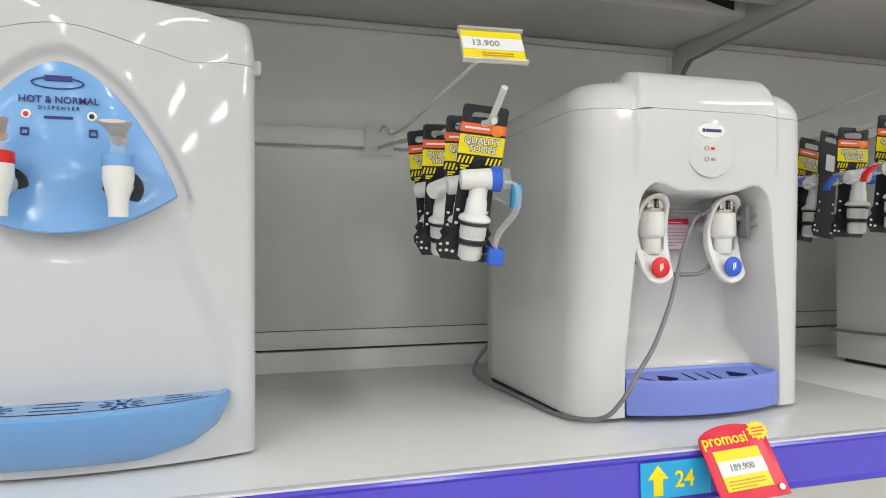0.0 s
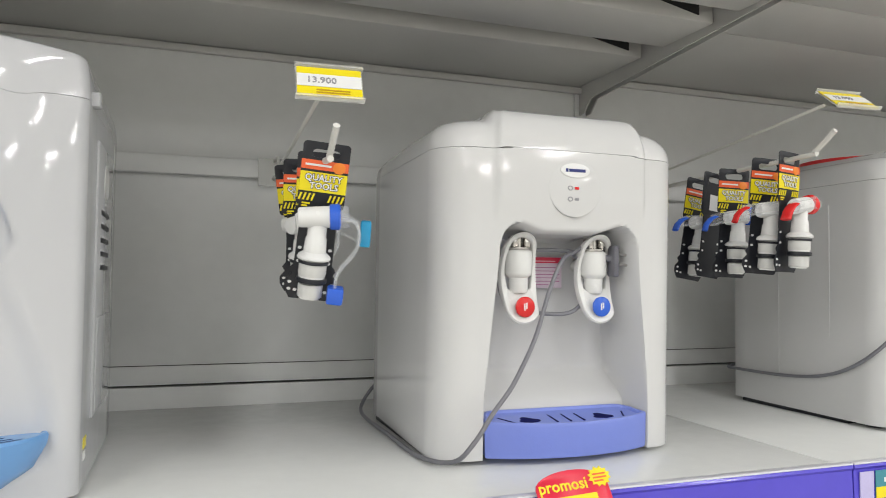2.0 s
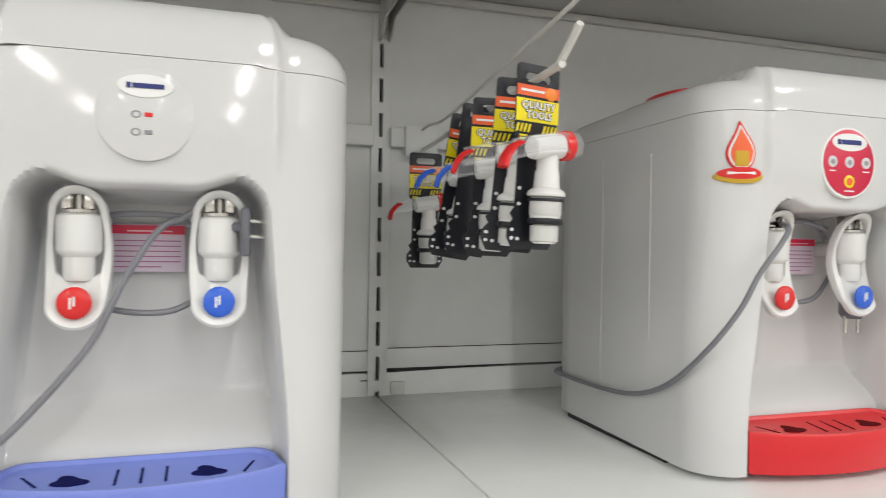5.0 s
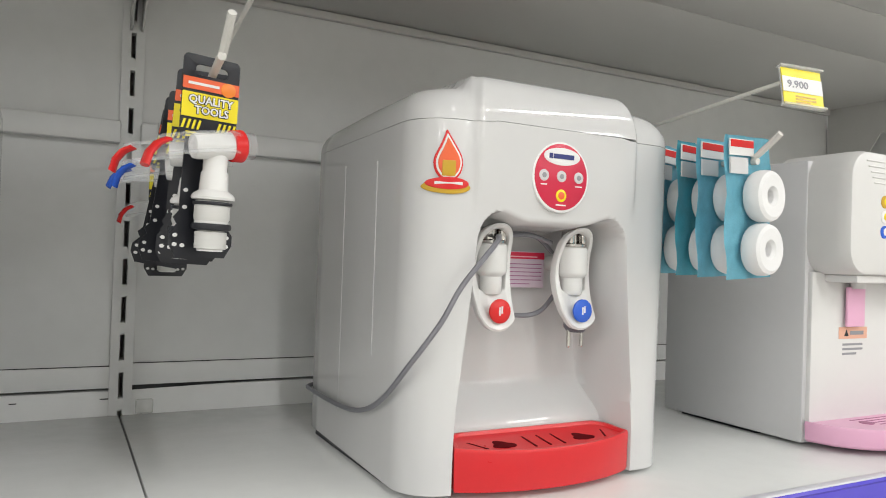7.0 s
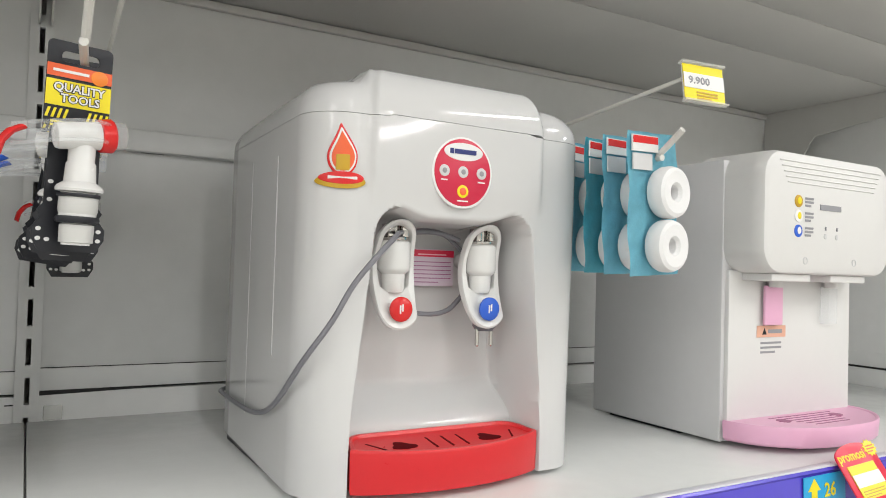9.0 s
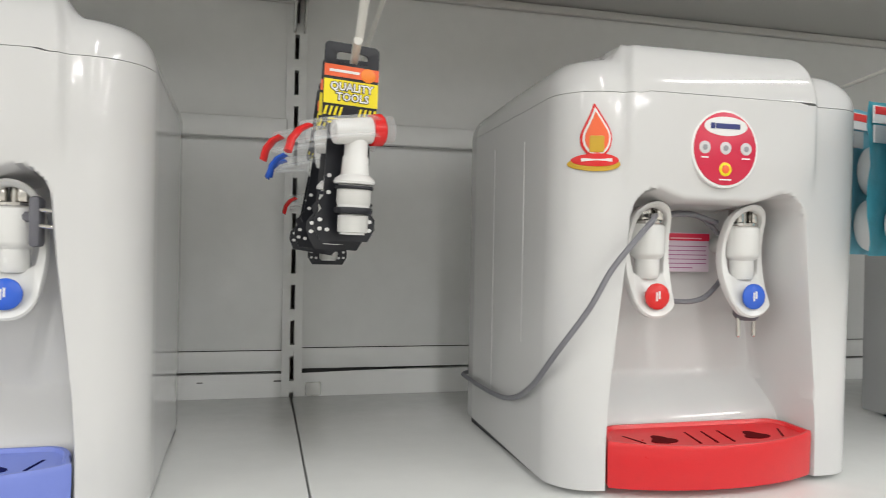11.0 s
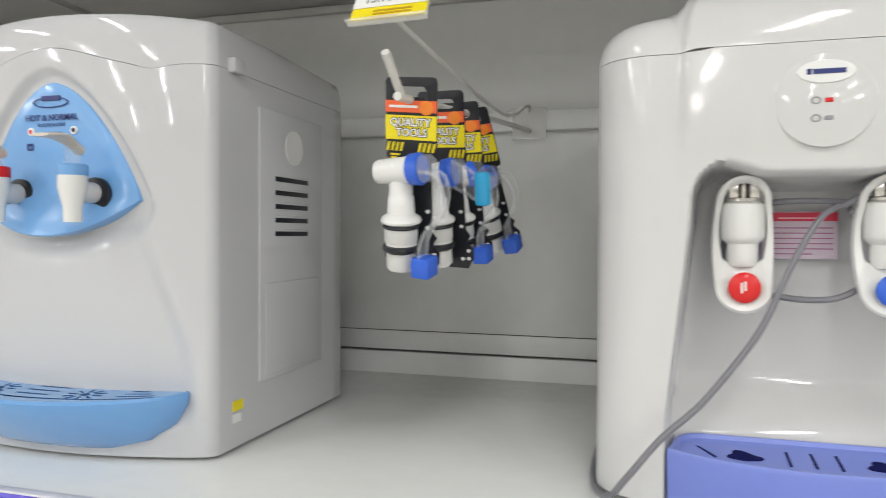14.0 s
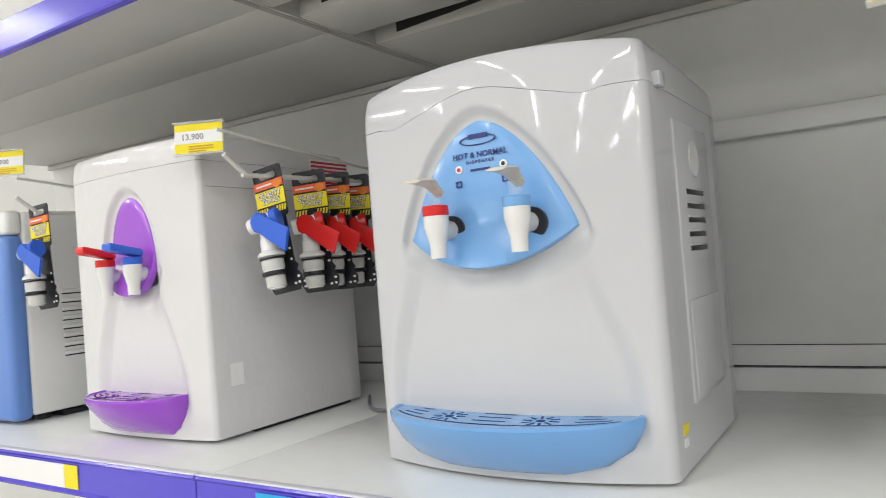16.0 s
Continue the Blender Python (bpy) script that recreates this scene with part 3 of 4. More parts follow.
        part("lamp_ring", plate(ellipse(-0.009, 0.278, 0.0062, 0.0062, 20), fy - 0.0014, 0.001), YELLOW, inner, "yellow lamp ring")
        part("lamp", plate(ellipse(-0.009, 0.278, 0.0038, 0.0038, 16), fy - 0.0019, 0.0008), ORANGE, inner)
        part("lamp_print", bars(bmesh.new(), -0.033, -0.026, 0.2885, 0.0012, fy - 0.0008), PAPER, inner)
        part("lamp_print", bars(bmesh.new(), 0.0075, 0.0155, 0.2885, 0.0012, fy - 0.0008), PAPER, inner)
        part("lamp_print", bars(bmesh.new(), -0.015, -0.003, 0.2695, 0.0012, fy - 0.0008), PAPER, inner)
        # flame sticker on the rounded corner
        bend = lambda x, z: 0.0436 - math.sqrt(max(0.0, 0.044 ** 2 - max(0.0, -0.1125 - x) ** 2)) - 0.006 * step(0, 0.34, z)
        cx = -0.1275

        def flame(k, cz=0.300):
            out = []
            for i in range(32):
                a = 2 * math.pi * i / 32
                w, hgt = math.sin(a), math.cos(a)
                tip = max(0.0, hgt) ** 3
                out.append((cx + k * (0.0135 * w * (1 - 0.75 * tip) - 0.003 * tip), cz + k * (0.018 * hgt + 0.014 * tip)))
            return out

        st = part("flame_sticker", plate(flame(0.92), -0.0012, 0.001, 0.0004, bend), RED, t, "red and yellow flame sticker")
        part("flame_white", plate(flame(0.81), -0.0016, 0.001, 0.0003, bend), PAPER, st)
        part("flame_heart", plate(flame(0.70), -0.0020, 0.001, 0.0003, bend), ORANGE, st)
        part("cup", plate(rounded(cx - 0.0062, cx + 0.0052, 0.288, 0.302, 0.0012), -0.0024, 0.001, 0.0003, bend), GOLD, st, "yellow cup print")
        part("sticker_base", plate(ellipse(cx, 0.2785, 0.0205, 0.0065, 28), -0.0018, 0.001, 0.0003, bend), GOLD, st, "gold oval")
        part("sticker_band", plate(ellipse(cx, 0.2815, 0.0185, 0.0055, 28), -0.0024, 0.001, 0.0003, bend), RED, st, "red oval with small print")
        part("sticker_print", plate([(cx - 0.012, 0.2802), (cx + 0.012, 0.2802), (cx + 0.012, 0.2830), (cx - 0.012, 0.2830)], -0.0028, 0.0005, 0.0002, bend), PAPER, st)
        # pressed ribs on the side
        for gy, za, zb in ((0.10, 0.115, 0.31), (0.20, 0.04, 0.315)):
            part("rib", boxed((-W / 2) * (1 - 0.055 * gy / D) - 0.0006, -W / 2 + 0.012, gy - 0.0011, gy + 0.0011, za, zb, 0.0005), WHITE, t)
    feet(t, W, D)
    return t


dispenser_blue = desk_dispenser(pose(0.580, 0.690, TOP + 0.006), BLUETRAY, BLUEDARK, BLUETRAY, "white water dispenser with periwinkle blue drip tray", "plain", 0.006)
dispenser_red = desk_dispenser(pose(1.219, 0.676, TOP + 0.006), REDTRAY, REDDARK, REDTRAY, "white water dispenser with red drip tray and flame sticker", "crimson", -0.006)


def spout_tap(parent, x, y, z, col, lever_mat, flat=False):
    """A white bulb tap with a coloured collar and a thumb lever; z is the collar's height."""
    tap = part("tap", turned([(0.0078, -0.0415), (0.0082, -0.028), (0.0108, -0.018), (0.0126, -0.010), (0.0124, 0.0)], pose(x, y, z), 24), TAP_WHITE, parent, "white bulb tap")
    part("socket", turned([(0.0165, 0.0), (0.0165, 0.004), (0.014, 0.0045)], pose(x + 0.001, y + 0.029, z - 0.016) @ TO_Y, 24), BLACK, tap, "dark round socket")
    part("stem", turned([(0.0095, 0.0), (0.0095, 0.034)], pose(x, y, z - 0.014) @ pose(0, 0, 0, -90, 0, 0), 18), SATINSIDE, tap)
    part("collar", turned([(0.0126, 0.0), (0.013, 0.001), (0.013, 0.009), (0.0122, 0.010)], pose(x, y, z), 22), col, tap, "coloured collar")
    if flat:
        bm = bmesh.new()
        box(bm, x - 0.0105, x + 0.0105, y - 0.038, y + 0.012, z + 0.010, z + 0.021, 0.0035)
        for v in bm.verts:
            v.co.z += 0.25 * max(0, y - v.co.y)
        part("lever", bm, lever_mat, tap, "coloured flat lever")
    else:
        part("neck", turned([(0.007, 0.010), (0.0062, 0.018), (0.008, 0.024)], pose(x, y, z), 16), CLEAR, tap, "clear neck")
        rows = []
        for k in range(9):
            f = k / 8
            yy, zz = y + 0.008 - 0.044 * f, z + 0.023 + 0.012 * math.sin(min(1, f * 1.6) * math.pi / 2) - 0.003 * f
            hw = 0.0065 + 0.0065 * step(0.1, 0.6, f) - 0.003 * step(0.85, 1.0, f)
            th = 0.0015 + 0.0032 * (1 - f)
            rows.append([(x + hw * math.cos(2 * math.pi * i / 14), yy, zz + th * math.sin(2 * math.pi * i / 14)) for i in range(14)])
        part("lever", sheet(bmesh.new(), rows, True, True, True), lever_mat, tap, "cream thumb lever")
    return tap


def arch_dispenser(m, W, H, D, panel_mat, well_mat, label, cz, ph, pw, tray_half, blue=True, arch=0.010, bulge=0.030):
    """A white dispenser with a bowed front, arched coloured panel and half-bowl tray."""
    R = 0.009 if blue else 0.007
    t = thing("water_dispenser", m, label, "water dispenser", "water dispensers on the shelf")
    outline = ring_of(W, D, R, 150)
    hw = W / 2

    def bow(x):
        return -bulge * max(0.0, 1 - (x / hw) ** 2)

    def panel_edge(x):
        """Lower and upper height of the panel's dent at x."""
        a = min(1.0, abs(x) / (pw + 0.012))
        if not blue:
            return cz - 0.034 * math.sqrt(1 - a * a), cz + (ph + 0.012) * math.sqrt(1 - a * a)
        return cz - 0.034 * (1 - a * a), cz + (ph + 0.012) * max(0.0, 1 - a ** 1.75) ** 0.85

    def seam(x):
        a = abs(x) / hw
        if not blue:
            return H - 0.040
        return H - 0.045 + 0.018 * step(0.62, 0.0, a) - 0.004 * math.exp(-((a - 0.66) / 0.1) ** 2)

    def push(x, z):
        y = bow(x)
        lo, hi = panel_edge(x)
        inside = step(-0.004, 0.010, hi - z) * step(-0.006, 0.008, pw + 0.014 - abs(x)) * step(lo - 0.03, lo, z)
        y += 0.008 * inside
        w = pw * 0.98 + (tray_half + 0.004 - pw) * step(cz, 0.06, z) ** 0.8
        scoop = step(0.010, -0.020, abs(x) - w) * step(cz + 0.002, cz - 0.026, z) * step(0.02, 0.05, z)
        y += scoop * (0.005 + 0.007 * step(cz + 0.01, cz - 0.10, z))
        return y

    levels = [0.0, 0.006] + [0.012 + 0.988 * i / 124 for i in range(125)]
    part("body", shell(outline, D, levels, seam, push), WHITE_B if blue else FILM, t, "glossy white moulded front and body" if blue else "white body still in wrinkled clear film", 50)

    def top(x, y):
        return H - 0.005 + arch * (1 - (x / hw) ** 2) - 0.10 * max(0.0, y - 0.10) * 0.4

    part("lid", lid_skin(outline, D, seam, top, lambda x, z: bow(x), 0.006), WHITE_B if blue else FILM, t, "arched white lid", 40)
    # coloured panel
    pts = []
    n = 44
    for i in range(n + 1):
        x = pw - 2 * pw * i / n
        pts.append((x, cz + ph * max(0.0, 1 - abs(x / pw) ** 1.75) ** 0.85))
    for i in range(1, n):
        x = -pw + 2 * pw * i / n
        pts.append((x, cz - 0.034 * (1 - (x / pw) ** 2)))
    if not blue:
        turns = [2 * math.pi * i / 64 for i in range(64)]
        pts = [(pw * math.cos(a), cz + (ph if math.sin(a) > 0 else 0.040) * math.sin(a)) for a in turns]
    f = lambda x, z: bow(x) + 0.0105 - 0.013 * step(cz + 0.02, cz - 0.035, z)
    panel = part("front_panel", plate(pts, -0.004, 0.016, 0.0025, f), panel_mat, t, "coloured arched tap panel", 40)
    # tray
    bm = bmesh.new()
    rows = []
    for k, (z, s, dy) in enumerate(((0.004, 0.30, 0.006), (0.007, 0.52, -0.006), (0.016, 0.77, -0.022), (0.031, 0.92, -0.038), (0.050, 0.99, -0.055), (0.0575, 1.0, -0.058), (0.0602, 0.992, -0.055), (0.0600, 0.97, -0.052), (0.0585, 0.962, -0.051))):
        s = s if blue else 1 - 0.5 * (1 - s)
        front = [(-tray_half * s + 2 * tray_half * s * i / 36, 0) for i in range(37)]
        row = [(x, min(0.004, bow(x) * 0.9 + dy * max(0.0, 1 - (x / (tray_half * s + 1e-6)) ** 2) ** 0.48), z) for x, _ in front]
        row += [(tray_half * s * 0.9, 0.03, z), (-tray_half * s * 0.9, 0.03, z)]
        rows.append(row)
    sheet(bm, rows, True, True, True)
    tray = part("drip_tray", bm, panel_mat, t, "coloured half-bowl drip tray")
    zt = 0.0587

    # grooves and slots are dark pieces on the tray top, coloured as shade
    def strip(x0, x1, y_of, wide=0.0027):
        b2 = bmesh.new()
        xs = [x0 + (x1 - x0) * i / 12 for i in range(13)]
        rows = [[(x, y_of(x) + d, z) for x in xs] for d, z in ((0, zt - 0.001), (0, zt), (wide, zt), (wide, zt - 0.001))]
        sheet(b2, rows + rows[:1], False)
        bmesh.ops.remove_doubles(b2, verts=b2.verts, dist=1e-6)
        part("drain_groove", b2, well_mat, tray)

    def rim(x, k):
        return (bow(x) * 0.9 - 0.051 * max(0.0, 1 - (x / (tray_half * 0.962)) ** 2) ** 0.48) * (1 - 0.155 * k) + 0.002 * k

    for k in range(1, 6):
        span = tray_half * (0.93 - 0.055 * k)
        for x0, x1 in ((-span, -0.60 * tray_half), (-0.13 * tray_half, 0.13 * tray_half), (0.60 * tray_half, span)):
            strip(x0, x1, lambda x: rim(x, k))
        if k == 1:
            strip(-0.6 * tray_half, 0.6 * tray_half, lambda x: rim(x, k))
    for sx in (-1, 1):
        cx, cy = sx * 0.36 * tray_half, -0.038
        for k in range(10):
            a = 2 * math.pi * k / 10
            b2 = boxed(-0.0048, 0.0048, -0.0012, 0.0012, zt - 0.001, zt + 0.0001)
            bmesh.ops.transform(b2, matrix=pose(cx + 0.0135 * math.cos(a), cy + 0.0135 * math.sin(a), 0, 0, 0, math.degrees(a)), verts=b2.verts)
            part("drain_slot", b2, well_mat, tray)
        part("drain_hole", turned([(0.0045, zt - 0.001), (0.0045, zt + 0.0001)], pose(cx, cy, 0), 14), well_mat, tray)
    yb = bow(0) + 0.0063
    if blue:
        brand = part("brand_ring", frame_plate(ellipse(-0.001, cz + ph * 0.83, 0.0205, 0.0052, 36), ellipse(-0.001, cz + ph * 0.83, 0.0190, 0.0042, 36), yb - 0.0012, 0.001, 0.0002), NAVY, panel, "dark blue oval ring")
        part("brand_mark", boxed(-0.011, 0.010, yb - 0.0014, yb, cz + ph * 0.845, cz + ph * 0.885), NAVY, panel, "dark blue mark")
        lettering("panel_lettering", "HOT & NORMAL", 0.0082, NAVY, panel, pose(0, yb - 0.0008, cz + ph * 0.70), "dark blue capital letters")
        lettering("panel_lettering", "D I S P E N S E R", 0.0045, NAVY, panel, pose(0, yb - 0.0006, cz + ph * 0.64), "dark blue small capitals")
        for sx in (-1, 1):
            r = part("lamp_ring", plate(ellipse(sx * 0.025, cz + ph * 0.59, 0.004, 0.004, 18), yb - 0.0004, 0.002), PAPER, panel, "white lamp ring")
            part("lamp", plate(ellipse(sx * 0.025, cz + ph * 0.59, 0.0022, 0.0022, 14), yb - 0.001, 0.001), CRIMSON if sx < 0 else BLACK, r)
            part("icon", frame_plate(rounded(sx * 0.026 - 0.0034, sx * 0.026 + 0.0034, cz + ph * 0.43, cz + ph * 0.49, 0.001), rounded(sx * 0.026 - 0.0022, sx * 0.026 + 0.0022, cz + ph * 0.445, cz + ph * 0.475, 0.0006), yb - 0.0005, 0.001, 0.0002), NAVY, panel)
        part("small_print", boxed(-0.0115, 0.0105, yb - 0.0006, yb, cz + ph * 0.56, cz + ph * 0.58), NAVY, panel, "small dark print")
    for sx, col in ((-1, RED), (1, SKY if blue else BLUE)):
        spout_tap(t, sx * pw * (0.475 if blue else 0.62) + (0.0045 if blue else 0.001), bow(0) - (0.020 if blue else 0.016), cz + (0.021 if blue else 0.004), col, CREAM if blue else (RED if sx < 0 else BLUE), not blue)
    # side fittings
    if blue:
        part("lid_clip", boxed(hw - 0.002, hw + 0.007, 0.022, 0.040, H - 0.047, H - 0.033, 0.0015), WHITE_B, t, "small white lid clip")
        side = part("side_frame", boxed(hw - 0.001, hw + 0.0022, 0.075, 0.215, 0.055, 0.335, 0.0015), WHITE_B, t, "raised side panel")
        part("side_frame_low", boxed(hw + 0.0018, hw + 0.0035, 0.085, 0.205, 0.06, 0.155, 0.001), WHITE_B, side)
        for k in range(5):
            part("vent_slot", boxed(hw + 0.0019, hw + 0.0027, 0.105, 0.178, 0.2035 + 0.0145 * k, 0.2085 + 0.0145 * k, 0.0002), BLACK, side, "dark vent slot")
            part("vent_frame", boxed(hw + 0.0019, hw + 0.0032, 0.105, 0.178, 0.2085 + 0.0145 * k, 0.2110 + 0.0145 * k, 0.0005), WHITE_B, side)
        part("hand_hold", turned([(0.019, 0.0), (0.019, 0.0012), (0.015, 0.0014), (0.010, 0.0004)], pose(hw + 0.0021, 0.145, 0.300, 0, 90, 0), 26), SIDE, side, "round hand hold")
        part("side_sticker", boxed(hw - 0.0005, hw + 0.0006, 0.028, 0.046, 0.035, 0.045), YELLOW, t, "small yellow sticker")
        part("side_print", boxed(hw - 0.0005, hw + 0.0006, 0.028, 0.042, 0.024, 0.032), PAPER, t)
    else:
        part("side_label", boxed(hw - 0.0005, hw + 0.0008, 0.03, 0.052, 0.066, 0.096), PAPER, t, "small pale side label")
        pk = part("notice", boxed(hw - 0.0005, hw + 0.0006, 0.215, 0.305, H - 0.062, H - 0.022), PAPER, t, "pink printed notice")
        b3 = bmesh.new()
        for k in range(6):
            box(b3, hw + 0.0006, hw + 0.0010, 0.217, 0.303, H - 0.060 + 0.0063 * k, H - 0.0565 + 0.0063 * k)
        part("notice_print", b3, CRIMSON, pk, "red lines of print")
        part("side_seam", boxed(hw - 0.0005, hw + 0.0004, 0.01, D - 0.02, H - 0.075, H - 0.074), GREYPRINT, t)
    feet(t, W, D)
    return t


dispenser_sky = arch_dispenser(pose(-0.077, 0.690, TOP + 0.004), 0.322, 0.405, 0.285, SKY, SKYDARK, "white water dispenser with sky blue arched panel and tray", 0.236, 0.112, 0.093, 0.138)
dispenser_purple = arch_dispenser(pose(-0.651, 0.678, TOP + 0.006), 0.29, 0.410, 0.31, PURPLE, PURPLEDARK, "white water dispenser with purple panel and tray", 0.236, 0.100, 0.050, 0.096, False, 0.0, 0.012)


def tower_dispenser(m):
    """A squarish white dispenser with an overhanging head and a pink tray."""
    W, D = 0.27, 0.237
    t = thing("water_dispenser", m, "white water dispenser with overhanging head and pink drip tray", "water dispenser", "water dispensers on the shelf")
    part("side_wall", boxed(0, W, 0.004, D, 0.0, 0.355, 0.004), SATINSIDE, t, "grey-white steel cabinet")
    part("front_plate", boxed(0.006, W - 0.006, -0.002, 0.006, 0.004, 0.215, 0.002), SATIN, t, "white front plate")
    # head: rounded block drawn along y
    out = rounded(0.002, W + 0.004, 0.212, 0.364, 0.032, 8)
    rows = []
    for y, k in ((0.05, 1.0), (-0.032, 1.0), (-0.044, 0.992), (-0.050, 0.97), (-0.052, 0.93)):
        cx, cz = W / 2, 0.288
        rows.append([(cx + (x - cx) * k, y, cz + (z - cz) * k) for x, z in out])
    head = part("head", sheet(bmesh.new(), rows, True, True, True), SATIN, t, "rounded white head")
    for k in range(5):
        part("top_rib", boxed(0.03 + 0.004 * k, W - 0.024 - 0.004 * k, -0.0532, -0.046, 0.3505 - 0.0065 * k, 0.3522 - 0.0065 * k, 0.0007), SATIN, head)
    yf = -0.0524
    for k, col in enumerate((GOLD, PAPER, BLUE)):
        z = 0.303 - 0.0185 * k
        ic = part("feature_icon", plate(ellipse(0.068, z, 0.0078, 0.0078, 24), yf - 0.0006, 0.002), col, head, "round feature icon")
        part("icon_heart", plate(ellipse(0.069, z + 0.0005, 0.0038, 0.0046, 18), yf - 0.001, 0.001), YELLOW if k < 2 else PAPER, ic)
        part("feature_print", bars(bmesh.new(), 0.081, 0.098, z + 0.0055, 0.0028, yf, 3, 0.0045), GREYPRINT, head, "small grey print")
    part("brand_mark", boxed(0.112, 0.156, yf - 0.0006, yf + 0.001, 0.2945, 0.3015), GREYPRINT, head, "grey brand mark")
    for x in (0.124, 0.148):
        part("lamp", boxed(x - 0.0013, x + 0.0013, yf - 0.0006, yf + 0.001, 0.269, 0.2735), GREYPRINT, head)
        part("lamp_icon", plate(ellipse(x, 0.2615, 0.0035, 0.0035, 14), yf - 0.0003, 0.001), SATINSIDE, head)
    for x in (0.083, 0.187):
        part("tap_mark", frame_plate(ellipse(x, 0.2295, 0.0048, 0.0048, 18), ellipse(x, 0.2295, 0.0036, 0.0036, 18), yf - 0.0003, 0.001, 0.0002), SATINSIDE, head)
    for x, mat, lab in ((0.080, PINK, "pale pink paddle"), (0.200, CLEAR, "clear paddle")):
        tap = part("tap_block", boxed(x - 0.05, x + 0.028, -0.044, 0.0, 0.203, 0.2125, 0.002), SATIN, t, "white tap block")
        part("nozzle", turned([(0.009, 0.0), (0.009, 0.009)], pose(x, -0.014, 0.195), 18), SATIN, tap)
        bm = boxed(x - 0.014, x + 0.022, -0.010, -0.006, 0.146, 0.197, 0.0014)
        part("paddle", bm, mat, tap, lab)
    st = part("caution_sticker", boxed(0.060, 0.118, -0.0028, -0.0018, 0.130, 0.1450), material("peach_print", (0.75, 0.42, 0.30), 0.45), t, "peach caution sticker")
    part("caution_print", boxed(0.082, 0.110, -0.0032, -0.0028, 0.1350, 0.1400), GREYPRINT, st)
    tri = plate([(0.070, 0.1335), (0.079, 0.1335), (0.0745, 0.1420)], -0.0032, 0.0005, 0.0001)
    part("caution_sign", tri, BLACK, st)
    part("caution_lettering", bars(bmesh.new(), 0.068, 0.110, 0.124, 0.0028, -0.002, 3, 0.0060), GREYPRINT, t, "dark lines of print")
    # tray
    loop = [(W - 0.002, 0.0), (0.0, 0.0)]
    for i in range(33):
        x = 0.0 + (W - 0.002) * i / 32
        u = (x - W / 2) / (W / 2)
        loop.append((x, -0.004 - 0.082 * max(0.0, 1 - abs(u) ** 2.6) ** 0.6))
    bm = sheet(bmesh.new(), [[(W / 2 + (x - W / 2) * k, y * k, z) for x, y in loop] for z, k in ((0.004, 0.96), (0.007, 0.985), (0.026, 1.0), (0.029, 0.99), (0.0285, 0.96), (0.0275, 0.95))], True, True, True)
    tray = part("drip_tray", bm, PINK, t, "pale pink drip tray")
    # slots and holes are darker pink pieces, shade put into their colour
    for k in range(6):
        yy = -0.014 - 0.009 * k
        part("drain_slot", boxed(0.07 + 0.006 * k, 0.20 - 0.006 * k, yy - 0.001, yy + 0.001, 0.0272, 0.0279), PINKDARK, tray)
    for x in (0.078, 0.188):
        part("drain_hole", turned([(0.009, 0.0274), (0.009, 0.0281)], pose(x, -0.03, 0), 16), PINKDARK, tray)
    feet(t, W, D, 0.004, W / 2)
    return t


dispenser_pink = tower_dispenser(pose(1.610, 0.686, TOP + 0.004))


def blue_front_dispenser(m):
    """The last dispenser of the row: a blue front with louvred steel sides."""
    W, D, H = 0.29, 0.30, 0.352
    t = thing("water_dispenser", m, "white dispenser with pale blue front and louvred side", "water dispenser", "water dispensers on the shelf")
    part("cabinet", boxed(0, W, 0.02, D, 0.006, H, 0.006, seg=3), SIDE, t, "off-white steel cabinet")
    part("front", boxed(0, W, -0.012, 0.024, 0.0, H - 0.04, 0.012, seg=4), material("lilac_blue_plastic", (0.13, 0.25, 0.60), 0.3, vary=0.05, scale=8), t, "pale blue front")
    part("top_front", boxed(0, W, -0.006, 0.022, H - 0.039, H + 0.002, 0.008, seg=3), SIDE, t)
    for k in range(8):
        part("louvre", boxed(W - 0.0005, W + 0.0022, 0.08, 0.165, 0.10 + 0.0155 * k, 0.1075 + 0.0155 * k, 0.0018), SIDE, t)
        part("louvre_shadow", boxed(W - 0.0005, W + 0.0006, 0.08, 0.165, 0.0978 + 0.0155 * k, 0.0998 + 0.0155 * k), BLACK, t)
        part("louvre", boxed(W - 0.0005, W + 0.0022, 0.215, 0.28, 0.10 + 0.0155 * k, 0.1075 + 0.0155 * k, 0.0018), SIDE, t)
    feet(t, W, D, 0.006, W / 2)
    return t


dispenser_far = blue_front_dispenser(pose(-1.276, 0.678, TOP + 0.006))

# ---- cords ----


def cord(points, label, loops=()):
    ob = tagged(finish("power_cord", tube(points, 0.0026), CORD), label, "power cord")
    for lp in loops:
        part("cord_loop", tube(lp, 0.0026), CORD, ob)
    return ob


c1 = cord([(0.45, 1.025, 1.05), (0.428, 1.030, 1.02), (0.418, 1.0, 1.0035), (0.418, 0.86, 1.0035), (0.421, 0.74, 1.0035), (0.437, 0.672, 1.012), (0.452, 0.652, 1.034), (0.476, 0.656, 1.064), (0.504, 0.671, 1.088), (0.534, 0.690, 1.123), (0.551, 0.702, 1.148), (0.570, 0.712, 1.190), (0.592, 0.722, 1.226), (0.612, 0.728, 1.236)],
          "grey power cord hanging across the white dispenser",
          [[(0.612, 0.728, 1.236), (0.585, 0.735, 1.238), (0.555, 0.738, 1.236), (0.535, 0.745, 1.225), (0.523, 0.75, 1.195), (0.535, 0.745, 1.172), (0.565, 0.728, 1.163), (0.60, 0.722, 1.163), (0.625, 0.73, 1.175)],
